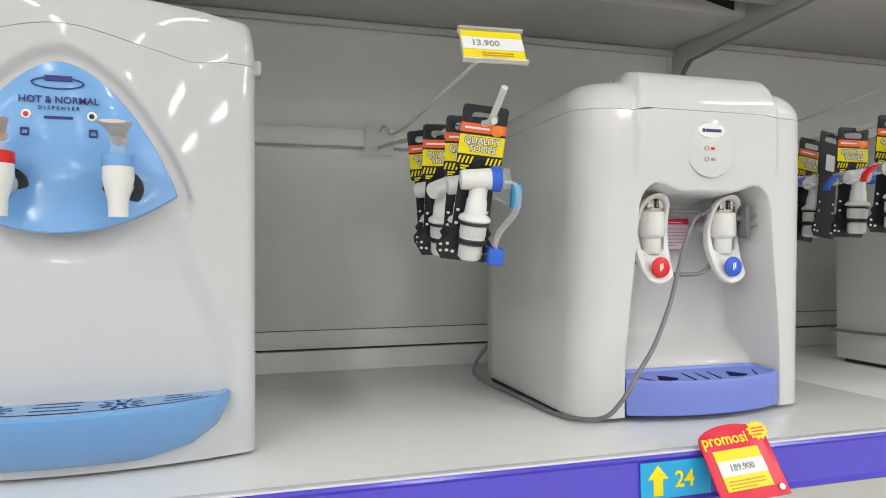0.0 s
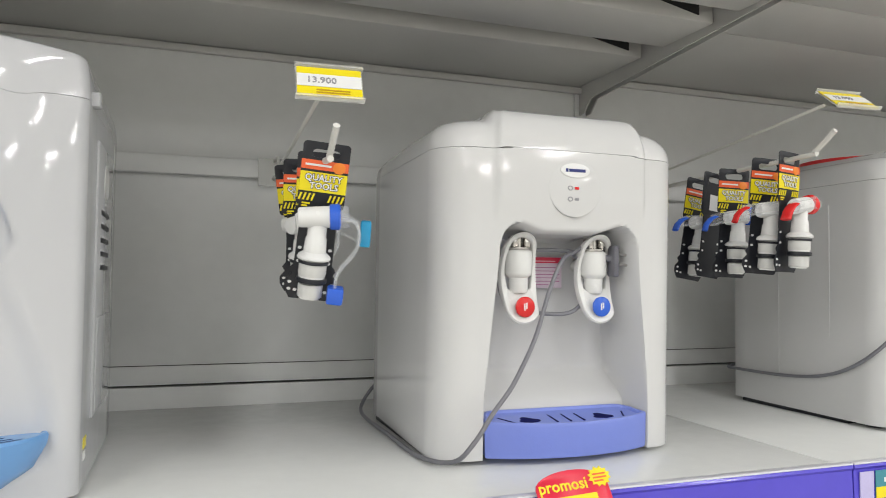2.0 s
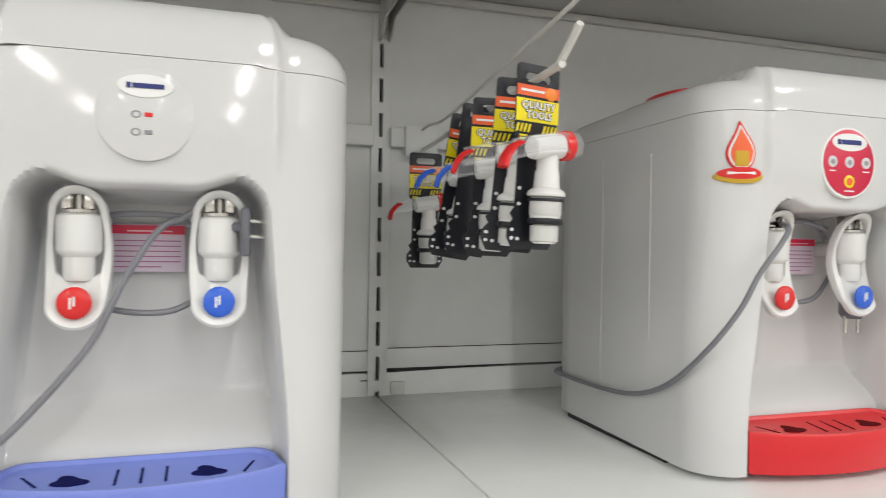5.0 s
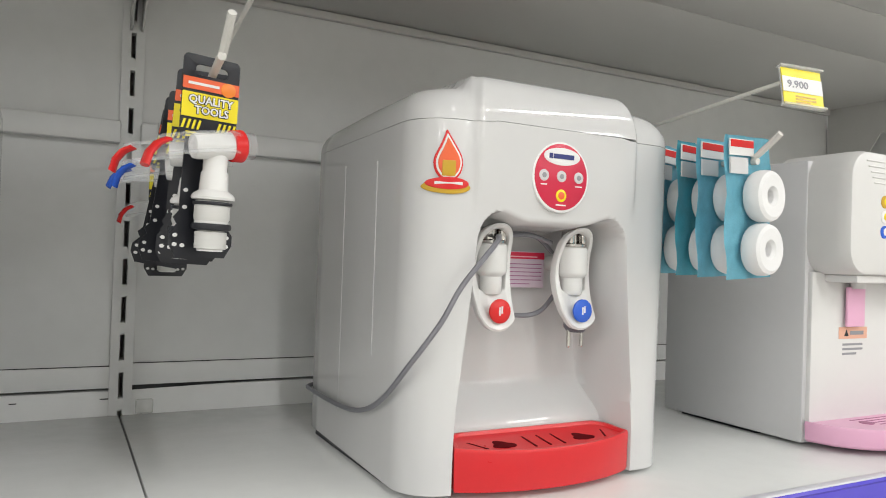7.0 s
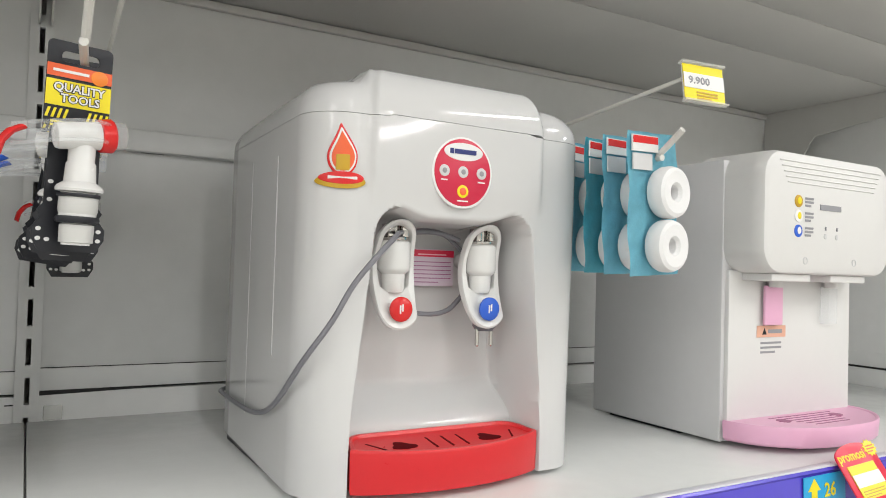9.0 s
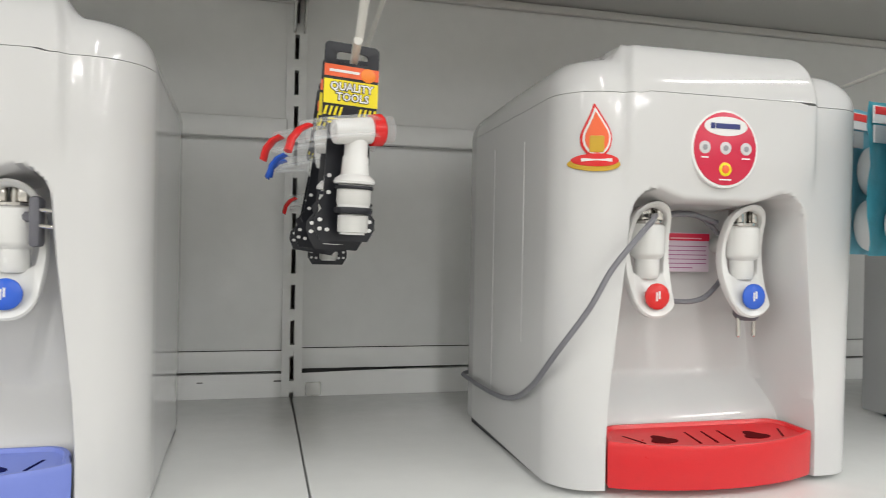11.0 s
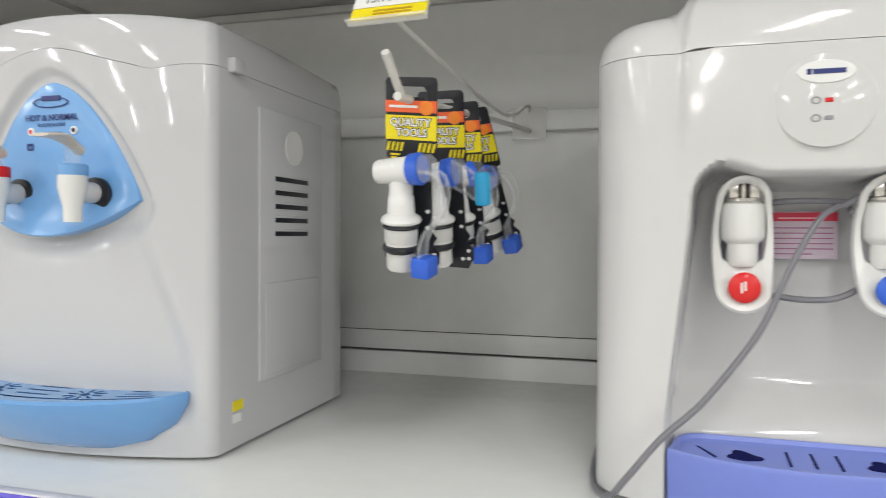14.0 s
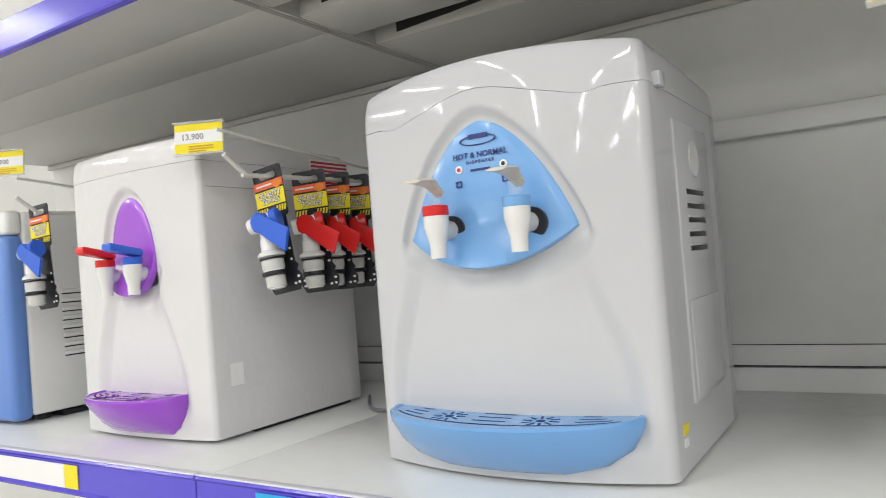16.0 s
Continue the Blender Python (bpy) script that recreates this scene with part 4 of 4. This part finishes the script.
           [(0.605, 0.725, 1.233), (0.622, 0.722, 1.242), (0.634, 0.728, 1.234), (0.626, 0.732, 1.226), (0.611, 0.728, 1.231)]])
pl = part("plug", boxed(0.6510, 0.6590, 0.703, 0.720, 1.206, 1.244, 0.003), PLUG, c1, "dark grey plug")
part("plug_neck", tube([(0.634, 0.728, 1.234), (0.640, 0.720, 1.230), (0.653, 0.712, 1.228)], 0.0042), PLUG, pl)
for pz in (1.222, 1.234):
    part("prong", turned([(0.0017, 0.0), (0.0017, 0.0135), (0.001, 0.0145)], pose(0.657, 0.706, pz) @ pose(0, 0, 0, 0, 96, 0), 10), CHROME, pl, "steel prong")

c2 = cord([(1.12, 1.0, 1.06), (1.074, 0.995, 1.054), (1.066, 0.965, 1.053), (1.0622, 0.852, 1.056), (1.0585, 0.779, 1.066), (1.0565, 0.723, 1.088), (1.061, 0.676, 1.126), (1.081, 0.659, 1.163), (1.099, 0.656, 1.195), (1.122, 0.656, 1.222), (1.143, 0.668, 1.238), (1.16, 0.695, 1.243), (1.18, 0.715, 1.245), (1.215, 0.722, 1.247), (1.243, 0.722, 1.240)],
          "grey power cord looped over the taps of the dispenser",
          [[(1.16, 0.70, 1.236), (1.19, 0.72, 1.247), (1.225, 0.725, 1.246), (1.25, 0.73, 1.23)], [(1.15, 0.74, 1.20), (1.175, 0.735, 1.172), (1.205, 0.728, 1.164), (1.235, 0.728, 1.168), (1.262, 0.735, 1.19)]])
pl = part("plug", turned([(0.007, 0.0), (0.0125, 0.003), (0.0125, 0.016), (0.009, 0.021)], pose(1.272, 0.715, 1.168) @ pose(0, 0, 0, 180, 0, 0), 16), PLUG, c2, "dark grey plug")
for dx in (-0.0085, 0.0085):
    part("prong", turned([(0.0022, 0.0), (0.0022, 0.018), (0.001, 0.0195)], pose(1.272 + dx, 0.715, 1.150) @ pose(0, 0, 0, 180, 0, 0), 10), CHROME, pl, "steel prong")

rr = random.Random(8)


def coil(cx, cy, n, rad, label):
    pts = []
    for i in range(n * 10):
        a = 2 * math.pi * i / 10
        k = rad * (0.8 + 0.25 * rr.random())
        pts.append((cx + k * math.cos(a), cy + 0.5 * k * math.sin(a), 1.004 + 0.005 * (i // 10) + 0.004 * rr.random()))
    return tagged(finish("power_cord", tube(pts, 0.0028, 7, 3), CORD), label, "power cord")


coil(1.50, 0.99, 6, 0.055, "coiled grey power cord lying on the shelf")
coil(-0.36, 1.02, 3, 0.075, "coiled grey power cord lying at the back of the shelf")
tagged(finish("power_cord", tube([(-0.50, 0.99, 1.004), (-0.42, 0.90, 1.004), (-0.36, 0.92, 1.004), (-0.30, 1.0, 1.004), (-0.26, 1.05, 1.03)], 0.0028), CORD), "grey power cord trailing across the shelf", "power cord")

# ---- hooks with price plates ----


def price_plate(parent, m, w, h, words):
    pl = part("price_holder", boxed(-w / 2, w / 2, 0.0, 0.0012, -h / 2, h / 2, 0.0004), ACRYLIC, parent, "clear price holder")
    pl.matrix_basis = m
    part("price_card", boxed(-w / 2 + 0.001, w / 2 - 0.001, -0.0012, -0.0004, -h / 2 + 0.001, h / 2 - 0.001), YELLOW, pl, "yellow price card")
    part("price_band", boxed(-w / 2 + 0.001, w / 2 - 0.001, -0.0018, -0.0014, -h * 0.16, h * 0.24), PAPER, pl, "white band")
    part("small_print", bars(bmesh.new(), -w * 0.2, w * 0.30, -h * 0.24, h * 0.04, -0.0014, 3, h * 0.08), GOLD, pl)
    part("top_lip", boxed(-w / 2 - 0.001, w / 2 + 0.001, -0.0045, 0.003, h / 2 - 0.001, h / 2 + 0.0018, 0.0008), ACRYLIC, pl)
    part("bottom_lip", boxed(-w / 2 - 0.001, w / 2 + 0.001, -0.0045, 0.002, -h / 2 - 0.0015, -h / 2 + 0.001, 0.0008), ACRYLIC, pl)
    lettering("price", words, h * 0.27, GREYPRINT, pl, pose(-w * 0.12, -0.0020, h * 0.04), "grey price figures")
    return pl


def hook(x, tip_x, tip_y, tip_z, arm_end, plate_m, words, label, pw=0.064, ph=0.040):
    """A two-armed wire hook on the bar; arm_end is where the price plate hangs."""
    bar_y = BACK - 0.021
    t = thing("display_hook", pose(0, 0, 0), label, "hook", "display hooks")
    zb = TOP + 0.366
    part("bracket", boxed(x - 0.024, x + 0.024, bar_y - 0.003, bar_y + 0.003, zb - 0.022, zb + 0.022, 0.0015), ACRYLIC if x < 0.5 else WALLPAINT, t, "small hook bracket")
    part("prong", tube([(x, bar_y, zb - 0.012), (x, bar_y - 0.03, zb - 0.012), (x + 0.5 * (tip_x - x), 0.5 * (bar_y + tip_y), 0.5 * (zb - 0.012 + tip_z - 0.022)), (tip_x, tip_y + 0.045, tip_z - 0.024), (tip_x, tip_y + 0.03, tip_z - 0.021), (tip_x, tip_y, tip_z)], 0.0032), HOOK, t, "white coated prong")
    ax, ay, az = arm_end
    part("price_arm", tube([(x, bar_y, zb + 0.016), (x + 0.003, bar_y - 0.03, zb + 0.02), (x + 0.5 * (ax - x), 0.5 * (bar_y + ay) + 0.1, 0.5 * (zb + az) - 0.012), (ax, ay, az)], 0.0021), HOOK, t, "thin white price arm")
    price_plate(t, plate_m, pw, ph, words)
    return t


hook(0.298, 0.292, 0.581, 1.335, (0.284, 0.618, 1.370), pose(0.289, 0.602, 1.3765, -30, 0, -4), "13.900", "white wire hook with yellow price plate above tap packs", 0.060, 0.037)
hook(0.918, 0.884, 0.600, 1.381, (0.912, 0.640, 1.422), pose(0.939, 0.630, 1.428, -52, 0, -4), "13.900", "white wire hook with yellow price plate before the upright")
hook(1.425, 1.400, 0.570, 1.352, (1.40, 0.568, 1.402), pose(1.418, 0.562, 1.397, -14, 3, -14), "9.900", "white wire hook carrying blue filter packs", 0.047, 0.040)
hook(-0.44, -0.440, 0.665, 1.372, (-0.445, 0.660, 1.404), pose(-0.472, 0.655, 1.396, -6, 0, 28), "13.900", "white wire hook with yellow price plate beside the purple dispenser")
hook(-0.925, -0.915, 0.655, 1.372, (-0.92, 0.660, 1.404), pose(-0.94, 0.655, 1.43, -6, 0, 28), "13.900", "white wire hook at the far end of the row")

# ---- hanging tap packs ----


def tap_pack(m, colour, lever, label, group, turn=0.0, bare=False, size=0.985):
    """A black hang card with a white dispenser tap tied on; the origin is the hook hole."""
    W = 0.045
    t = thing("tap_pack", m @ Matrix.Scale(size, 4), label, "tap pack", group)
    card = frame_plate(rounded(-W / 2, W / 2, -0.052, 0.011, 0.004), rounded(-0.013, 0.013, -0.004, 0.004, 0.0038), 0.0, 0.0012, 0.0003)
    head = part("card", card, BLACK, t, "black hang card with slot")
    if not bare:
        part("red_band", boxed(-W / 2 + 0.0002, W / 2 - 0.0002, -0.0007, 0.0, -0.0155, -0.0065), ORANGE, head, "orange-red band")
        part("band_print", boxed(-W / 2 + 0.004, 0.006, -0.0011, -0.0007, -0.0121, -0.0101), PAPER, head)
        part("seal", plate(ellipse(0.0135, -0.0118, 0.0062, 0.0056, 18), -0.0012, 0.0006), material_seal, head, "orange round seal")
        part("yellow_field", boxed(-W / 2 + 0.0002, W / 2 - 0.0002, -0.0007, 0.0, -0.0365, -0.0178), YELLOW, head, "yellow field")
        for words, lx, lz in (("QUALITY", 0.0, -0.0232), ("TOOLS", 0.001, -0.0310)):
            lettering("letter_outline", words, 0.0085, BLACK, head, pose(lx, -0.0010, lz), "black outline of the letters", swell=0.075)
            lettering("pack_lettering", words, 0.0085, PAPER, head, pose(lx, -0.0014, lz), "white capital letters")
        for k in range(11):
            if 4 <= k <= 6:
                continue
            x0 = -W / 2 + 0.0005 + 0.0040 * k
            b = sheet(bmesh.new(), [[(x0, y, -0.0455), (x0 + 0.0018, y, -0.0455), (x0 + 0.0038, y, -0.0385), (x0 + 0.0020, y, -0.0385)] for y in (-0.0007, 0.0)], True, True, True)
            part("hazard_stripe", b, YELLOW, head)
        part("card_print", bars(bmesh.new(), -0.018, -0.010, -0.0475, 0.0016, -0.0003, 2, 0.0025), YELLOW, head)
    half = [(0.0175, -0.051), (0.0185, -0.108), (0.0225, -0.113), (0.0195, -0.118), (0.0250, -0.125), (0.0250, -0.133), (0.0195, -0.1425)]
    out = half + [(-x, z) for x, z in reversed(half)]
    back = part("card_back", sheet(bmesh.new(), [[(x, y, z) for x, z in out] for y in (0.0003, 0.0015)], True, True, True), BLACK, t, "black perforated card back")
    for sx in (-1, 1):
        for xx, zz in ((0.0205, -0.1265), (0.0205, -0.1335), (0.0145, -0.1340), (0.0145, -0.105), (0.0145, -0.092)):
            part("perforation", plate(ellipse(sx * xx, zz, 0.0019, 0.0016, 10), -0.0002, 0.0006, 0.0002), PAPER, back, "pale punched hole")
    if bare:
        part("barcode", boxed(-0.008, 0.010, -0.0006, 0.0003, -0.045, -0.022), PAPER, head, "white bar code label")
        return t
    stand = pose(0, -0.0165, 0)
    tap = part("tap", turned([(0.0070, -0.1365), (0.0095, -0.1370), (0.0098, -0.118), (0.0125, -0.1172), (0.0125, -0.1145), (0.0098, -0.1135), (0.0098, -0.0995), (0.0155, -0.0985), (0.0160, -0.0968), (0.0150, -0.0945), (0.0108, -0.0915), (0.0100, -0.0785), (0.0090, -0.0770), (0.0090, -0.060), (0.0080, -0.052), (0.003, -0.0505)], stand, 22), TAP_WHITE, t, "white plastic tap")
    across = pose(0.0, -0.0185, -0.0580) @ pose(0, 0, 0, 0, 0, turn) @ pose(0, 0, 0, 0, 82, 0)
    part("elbow", turned([(0.0055, -0.0195), (0.0088, -0.0190), (0.0096, -0.0170), (0.0104, 0.0100), (0.0090, 0.0105)], across, 22), TAP_WHITE, tap)
    part("colour_ring", turned([(0.0104, 0.0100), (0.0120, 0.0105), (0.0126, 0.0185), (0.0112, 0.0200)], across, 24), colour, tap, "coloured ring")
    part("sleeve", turned([(0.0100, -0.1150), (0.0125, -0.1145), (0.0132, -0.1120), (0.0130, -0.1020), (0.0122, -0.0995), (0.0100, -0.0990)], stand, 20), MILKY, tap, "milky rubber sleeve")
    part("nut", turned([(0.0100, -0.1355), (0.0116, -0.1350), (0.0118, -0.1225), (0.0100, -0.1220)], stand, 12), MILKY, tap, "milky ribbed nut")
    part("tie", turned([(0.0100, -0.1215), (0.0142, -0.1208), (0.0148, -0.1188), (0.0142, -0.1165), (0.0100, -0.1158)], stand, 20), BLACK, tap, "black tie")
    part("tie", turned([(0.0100, -0.1030), (0.0142, -0.1026), (0.0146, -0.1014), (0.0142, -0.1002), (0.0100, -0.0998)], stand, 20), BLACK, tap, "black tie")

    def clear_lever(path, end, col):
        spread = 0.0105 if lever == "clear_right" else 0.0065
        for dy in (-spread, spread):
            part("lever_bar", tube([(x, y + dy * (0 if flat else 1), z + dy * (1 if flat else 0)) for x, y, z in path], 0.0015, 7, 4), CLEAR, tap, "clear lever bar")
        off = spread - 0.001
        web = [[(px, py - off * (0 if flat else 1), pz - off * (1 if flat else 0)) for px, py, pz in path], [(px, py + off * (0 if flat else 1), pz + off * (1 if flat else 0)) for px, py, pz in path]]
        thin_web = sheet(bmesh.new(), web, False)
        bmesh.ops.solidify(thin_web, geom=thin_web.faces, thickness=0.0008)
        part("lever_web", thin_web, WEB, tap, "thin clear web of the lever")
        if len(end) == 6:
            bm = boxed(*end, 0.0022)
        else:
            bm = sheet(bmesh.new(), [[(px + 0.0024 * math.cos(a), py + 0.0070 * math.sin(a), pz - 0.0012 * math.cos(a)) for a in [2 * math.pi * i / 12 for i in range(12)]] for px, py, pz in end], True, True, True)
        part("lever_end", bm, col, tap, "coloured lever end")

    flat = lever != "clear_down"
    if lever.startswith("clear"):
        part("lever_hub", turned([(0.0095, 0.0200), (0.0105, 0.0205), (0.0105, 0.0275), (0.0085, 0.0283)], across, 18), CLEAR, tap, "clear lever hub")
    if lever == "clear_down":
        clear_lever([(0.020, -0.0185, -0.057), (0.036, -0.020, -0.060), (0.039, -0.021, -0.083), (0.024, -0.023, -0.108), (0.023, -0.023, -0.127)], (0.016, 0.0315, -0.032, -0.013, -0.138, -0.122), colour)
    elif lever == "clear_out":
        clear_lever([(0.022, -0.02, -0.056), (0.004, -0.034, -0.055), (-0.026, -0.037, -0.060), (-0.050, -0.034, -0.066)], [(-0.043, -0.034, -0.060), (-0.050, -0.034, -0.064), (-0.055, -0.033, -0.071), (-0.057, -0.032, -0.080)], colour)
    elif lever == "clear_right":
        clear_lever([(0.019, -0.02, -0.057), (0.034, -0.026, -0.060), (0.049, -0.029, -0.067)], (0.047, 0.058, -0.034, -0.024, -0.080, -0.053), CYAN if colour is BLUE else colour)
    else:
        fan = [(-0.004, -0.049), (0.009, -0.052), (0.044, -0.074), (0.034, -0.099), (0.028, -0.094), (-0.002, -0.068)]
        b = sheet(bmesh.new(), [[(x, y, z) for x, z in fan] for y in (-0.0325, -0.0285)], True, True, True)
        part("lever", b, colour, tap, "solid coloured paddle lever")
        part("lever_cap", turned([(0.0112, -0.002), (0.0118, 0.0), (0.0118, 0.014), (0.0105, 0.0155)], pose(0.001, -0.0165, -0.0585, 90, 0, 0), 22), colour, tap, "round lever cap")
    return t


MILKY = material("milky_rubber", (0.58, 0.58, 0.56), 0.35, vary=0.04, scale=10)
material_seal = material("orange_seal_print", (0.85, 0.24, 0.03), 0.35)

# packs on the hook before the wall, between the first two dispensers
g = "tap packs on the first hook"
tap_pack(pose(0.293, 0.632, 1.3175, 12, 6, -9), BLUE, "clear_down", "black carded white tap with blue ring and clear lever", g)
tap_pack(pose(0.297, 0.695, 1.319, 12, 3, -14), BLUE, "clear_right", "black carded white tap with cyan lever end", g, 10)
tap_pack(pose(0.292, 0.765, 1.322, 14, 0, -8), BLUE, "clear_down", "black carded white tap with blue ring hanging askew", g, 40)
tap_pack(pose(0.289, 0.822, 1.325, 22, -6, -12), BLUE, "clear_down", "tilted black carded white tap with blue lever end", g, -20)
# packs on the hook by the upright
g = "tap packs on the second hook"
for y, ty, rz, col in ((0.668, 1, 14, RED), (0.705, 4, -14, RED), (0.770, 2, -12, BLUE)):
    tap_pack(pose(0.884 + 0.035 * (y - 0.668), y, 1.3550 - 0.07 * (y - 0.668), 2, ty, rz), col, "clear_out", "black carded white tap with %s lever end" % ("red" if col is RED else "blue"), g)
tap_pack(pose(0.888, 0.808, 1.347, 0, 7, 8), BLACK, "", "bare black hang card with a bar code", g, 0, True)
tap_pack(pose(0.890, 0.845, 1.343, 0, 9, 0), BLUE, "clear_out", "black carded white tap at the rear of the hook", g)
tap_pack(pose(0.900, 1.040, 1.328, 0, 0, 0), RED, "clear_out", "black carded white tap with red lever near the wall", g)
# packs beside the purple dispenser
g = "tap packs on the third hook"
tap_pack(pose(-0.440, 0.735, 1.349, 0, -8, 4), BLUE, "solid", "black carded white tap with blue lever", g, 20, False, 1.11)
tap_pack(pose(-0.440, 0.815, 1.349, 0, -3, 20), RED, "solid", "black carded white tap with red lever", g, 20, False, 1.13)
tap_pack(pose(-0.440, 0.868, 1.349, 0, 0, 20), RED, "solid", "black carded white tap with red lever behind another", g, 20, False, 1.13)
tap_pack(pose(-0.440, 0.915, 1.349, 0, 0, 20), RED, "solid", "black carded white tap with red lever at the rear", g, 20, False, 1.13)
tap_pack(pose(-0.918, 0.690, 1.349, 0, -4, 4), BLUE, "solid", "black carded white tap with blue lever at the far end", g, 0, False, 1.11)

# ---- filter packs ----


def filter_pack(m, film, label):
    W, H = 0.080, 0.142
    t = thing("filter_pack", m, label, "filter pack", "filter packs on the hook")
    bm = bmesh.new()
    rows = []
    rnd = random.Random(label + str(m.translation.y))
    for j in range(13):
        z = 0.008 - H * j / 12
        rows.append([(-W / 2 + W * i / 8, 0.0015 * math.sin(i * 1.7 + j) + 0.0012 * rnd.random(), z) for i in range(9)])
    sheet(bm, rows, False)
    bmesh.ops.solidify(bm, geom=bm.faces, thickness=0.001)
    card = part("film", bm, film, t, "crinkled blue film and card")
    part("header", boxed(-W / 2 + 0.003, 0.004, -0.003, -0.0015, -0.012, 0.004), PAPER, card, "white printed header")
    part("header_band", boxed(-W / 2 + 0.004, 0.003, -0.0035, -0.003, -0.004, 0.003), RED, card, "red band")
    part("header_picture", boxed(-W / 2 + 0.004, -0.006, -0.003, -0.0014, -0.030, -0.014), SATINSIDE, card, "small grey picture")
    for k in range(2):
        z = -0.052 - 0.053 * k
        prof = [(0.0075, -0.002), (0.0075, 0.012), (0.010, 0.0155), (0.021, 0.0165), (0.0245, 0.0145), (0.0262, 0.010), (0.0262, 0.002), (0.0245, -0.002)]
        part("filter", lathe(bmesh.new(), prof, pose(0.010 - 0.004 * k, -0.004, z) @ TO_Y, 30, False), FOAM, t, "white foam filter ring")
        part("filter_core", turned([(0.0076, -0.001), (0.0076, 0.003)], pose(0.010 - 0.004 * k, -0.004, z) @ TO_Y, 18), SATINSIDE, t, "grey hollow core")
    return t


for k, (y, film) in enumerate(((0.600, TEAL), (0.638, TEAL), (0.668, TEALDARK), (0.705, TEAL), (0.745, TEAL), (0.80, TEALDARK))):
    filter_pack(pose(1.392 + 0.03 * (y - 0.6), y, 1.344 + 0.02 * (y - 0.6), 0, -3 + k, 8 + 3 * k), film, "blue film pack with two white filter rings")

# ---- shelf edge signs ----


def promo(x, words):
    t = thing("promotion_sign", pose(x, FRONT - 0.012, TOP + 0.012, -34, -3, 0), "red promotion sign with yellow price card on the rail", "sign", "promotion signs")
    out = [(-0.037, -0.055), (0.037, -0.055)] + [(0.037 * math.cos(radians(a)), 0.002 + 0.014 * math.sin(radians(a))) for a in range(0, 181, 15)]
    base = part("sign_board", plate(out, 0.0, 0.0016, 0.0004), material_promo, t, "red sign board with arched top")
    lettering("sign_lettering", "promosi", 0.0150, YELLOW, base, pose(-0.0095, -0.0004, 0.002), "yellow small letters")
    star = []
    for i in range(24):
        r = 0.0125 if i % 2 else 0.0095
        star.append((0.030 + r * math.cos(2 * math.pi * i / 24), 0.006 + 0.8 * r * math.sin(2 * math.pi * i / 24)))
    part("star_burst", plate(star, -0.0008, 0.0006, 0.0002), YELLOW, base, "yellow star burst")
    part("star_print", bars(bmesh.new(), 0.023, 0.037, 0.009, 0.0015, -0.0009, 3, 0.0032), ORANGE, base)
    part("price_card", boxed(-0.028, 0.022, -0.0012, -0.0002, -0.045, -0.008), YELLOW, base, "yellow price card")
    part("price_band", boxed(-0.028, 0.022, -0.0017, -0.0012, -0.032, -0.018), PAPER, base, "white band")
    lettering("price", words, 0.0085, GREYPRINT, base, pose(-0.004, -0.0019, -0.025), "grey price figures")
    part("small_print", bars(bmesh.new(), -0.024, 0.016, -0.036, 0.0012, -0.0012, 3, 0.003), GOLD, base)
    part("rivet", turned([(0.0035, 0.0), (0.003, 0.0014)], pose(0.029, -0.0004, -0.048) @ TO_Y, 14), CHROME, base, "small rivet")
    return t


material_promo = material("red_sign_print", (0.70, 0.015, 0.05), 0.3, vary=0.05, scale=20)
promo(0.512, "189.900")
promo(1.675, "")


def rail_card(x, w, words):
    t = thing("rail_card", pose(x, FRONT - 0.0085, TOP - 0.019, -2, 0, 0), "cyan card with yellow arrow on the price rail", "card", "cards on the rail")
    b = part("card", boxed(-w / 2, w / 2, 0.0, 0.001, -0.0165, 0.0165), SKYPRINT, t, "cyan card")
    c = -w / 2 + 0.018
    part("arrow", plate([(c - 0.005, -0.014), (c + 0.005, -0.014), (c + 0.005, 0.001), (c + 0.011, 0.001), (c, 0.014), (c - 0.011, 0.001), (c - 0.005, 0.001)], -0.0006, 0.0005, 0.0002), YELLOW, b, "yellow arrow")
    lettering("card_lettering", words, 0.021, YELLOW, b, pose(c + 0.028, -0.0006, -0.001), "yellow figures")
    return t


rail_card(0.452, 0.075, "24")
rail_card(1.622, 0.075, "26")


def price_strip(x0, x1, mat, label):
    t = tagged(finish("price_strip", boxed(x0, x1, FRONT - 0.0082, FRONT - 0.0072, TOP - 0.034, TOP - 0.004), mat), label, "price card")
    return t


LILACFILM = material("lilac_glossy_film", (0.50, 0.46, 0.72), 0.08, vary=0.12, scale=25, bump=0.6, bump_scale=60)
TEALCARD = material("grey_teal_print", (0.05, 0.25, 0.31), 0.35, vary=0.06, scale=30)
price_strip(0.870, 0.890, LILACFILM, "crumpled lilac film in the shelf rail")
teal_strip = price_strip(0.893, 1.040, TEALCARD, "grey teal price strip in the shelf rail")
part("strip_print", bars(bmesh.new(), 0.905, 0.985, TOP - 0.012, 0.0050, FRONT - 0.0083), PAPER, teal_strip, "worn white line of print")
part("strip_band", boxed(0.893, 1.040, FRONT - 0.0087, FRONT - 0.0083, TOP - 0.034, TOP - 0.022), YELLOW, teal_strip, "yellow lower band")
price_strip(-0.31, -0.14, SKYPRINT, "cyan price strip in the shelf rail")
price_strip(-0.92, -0.66, PAPER, "white glossy price strip in the shelf rail")
price_strip(-0.659, -0.63, YELLOW, "yellow price card in the shelf rail")

# hinge lugs at the foot of the uprights
for x in (0.892,):
    tagged(finish("panel_clip", boxed(x - 0.011, x + 0.011, BACK - 0.006, BACK - 0.0022, TOP + 0.0005, TOP + 0.02, 0.002), ACRYLIC), "small clear clip at the foot of the back panel", "clip")
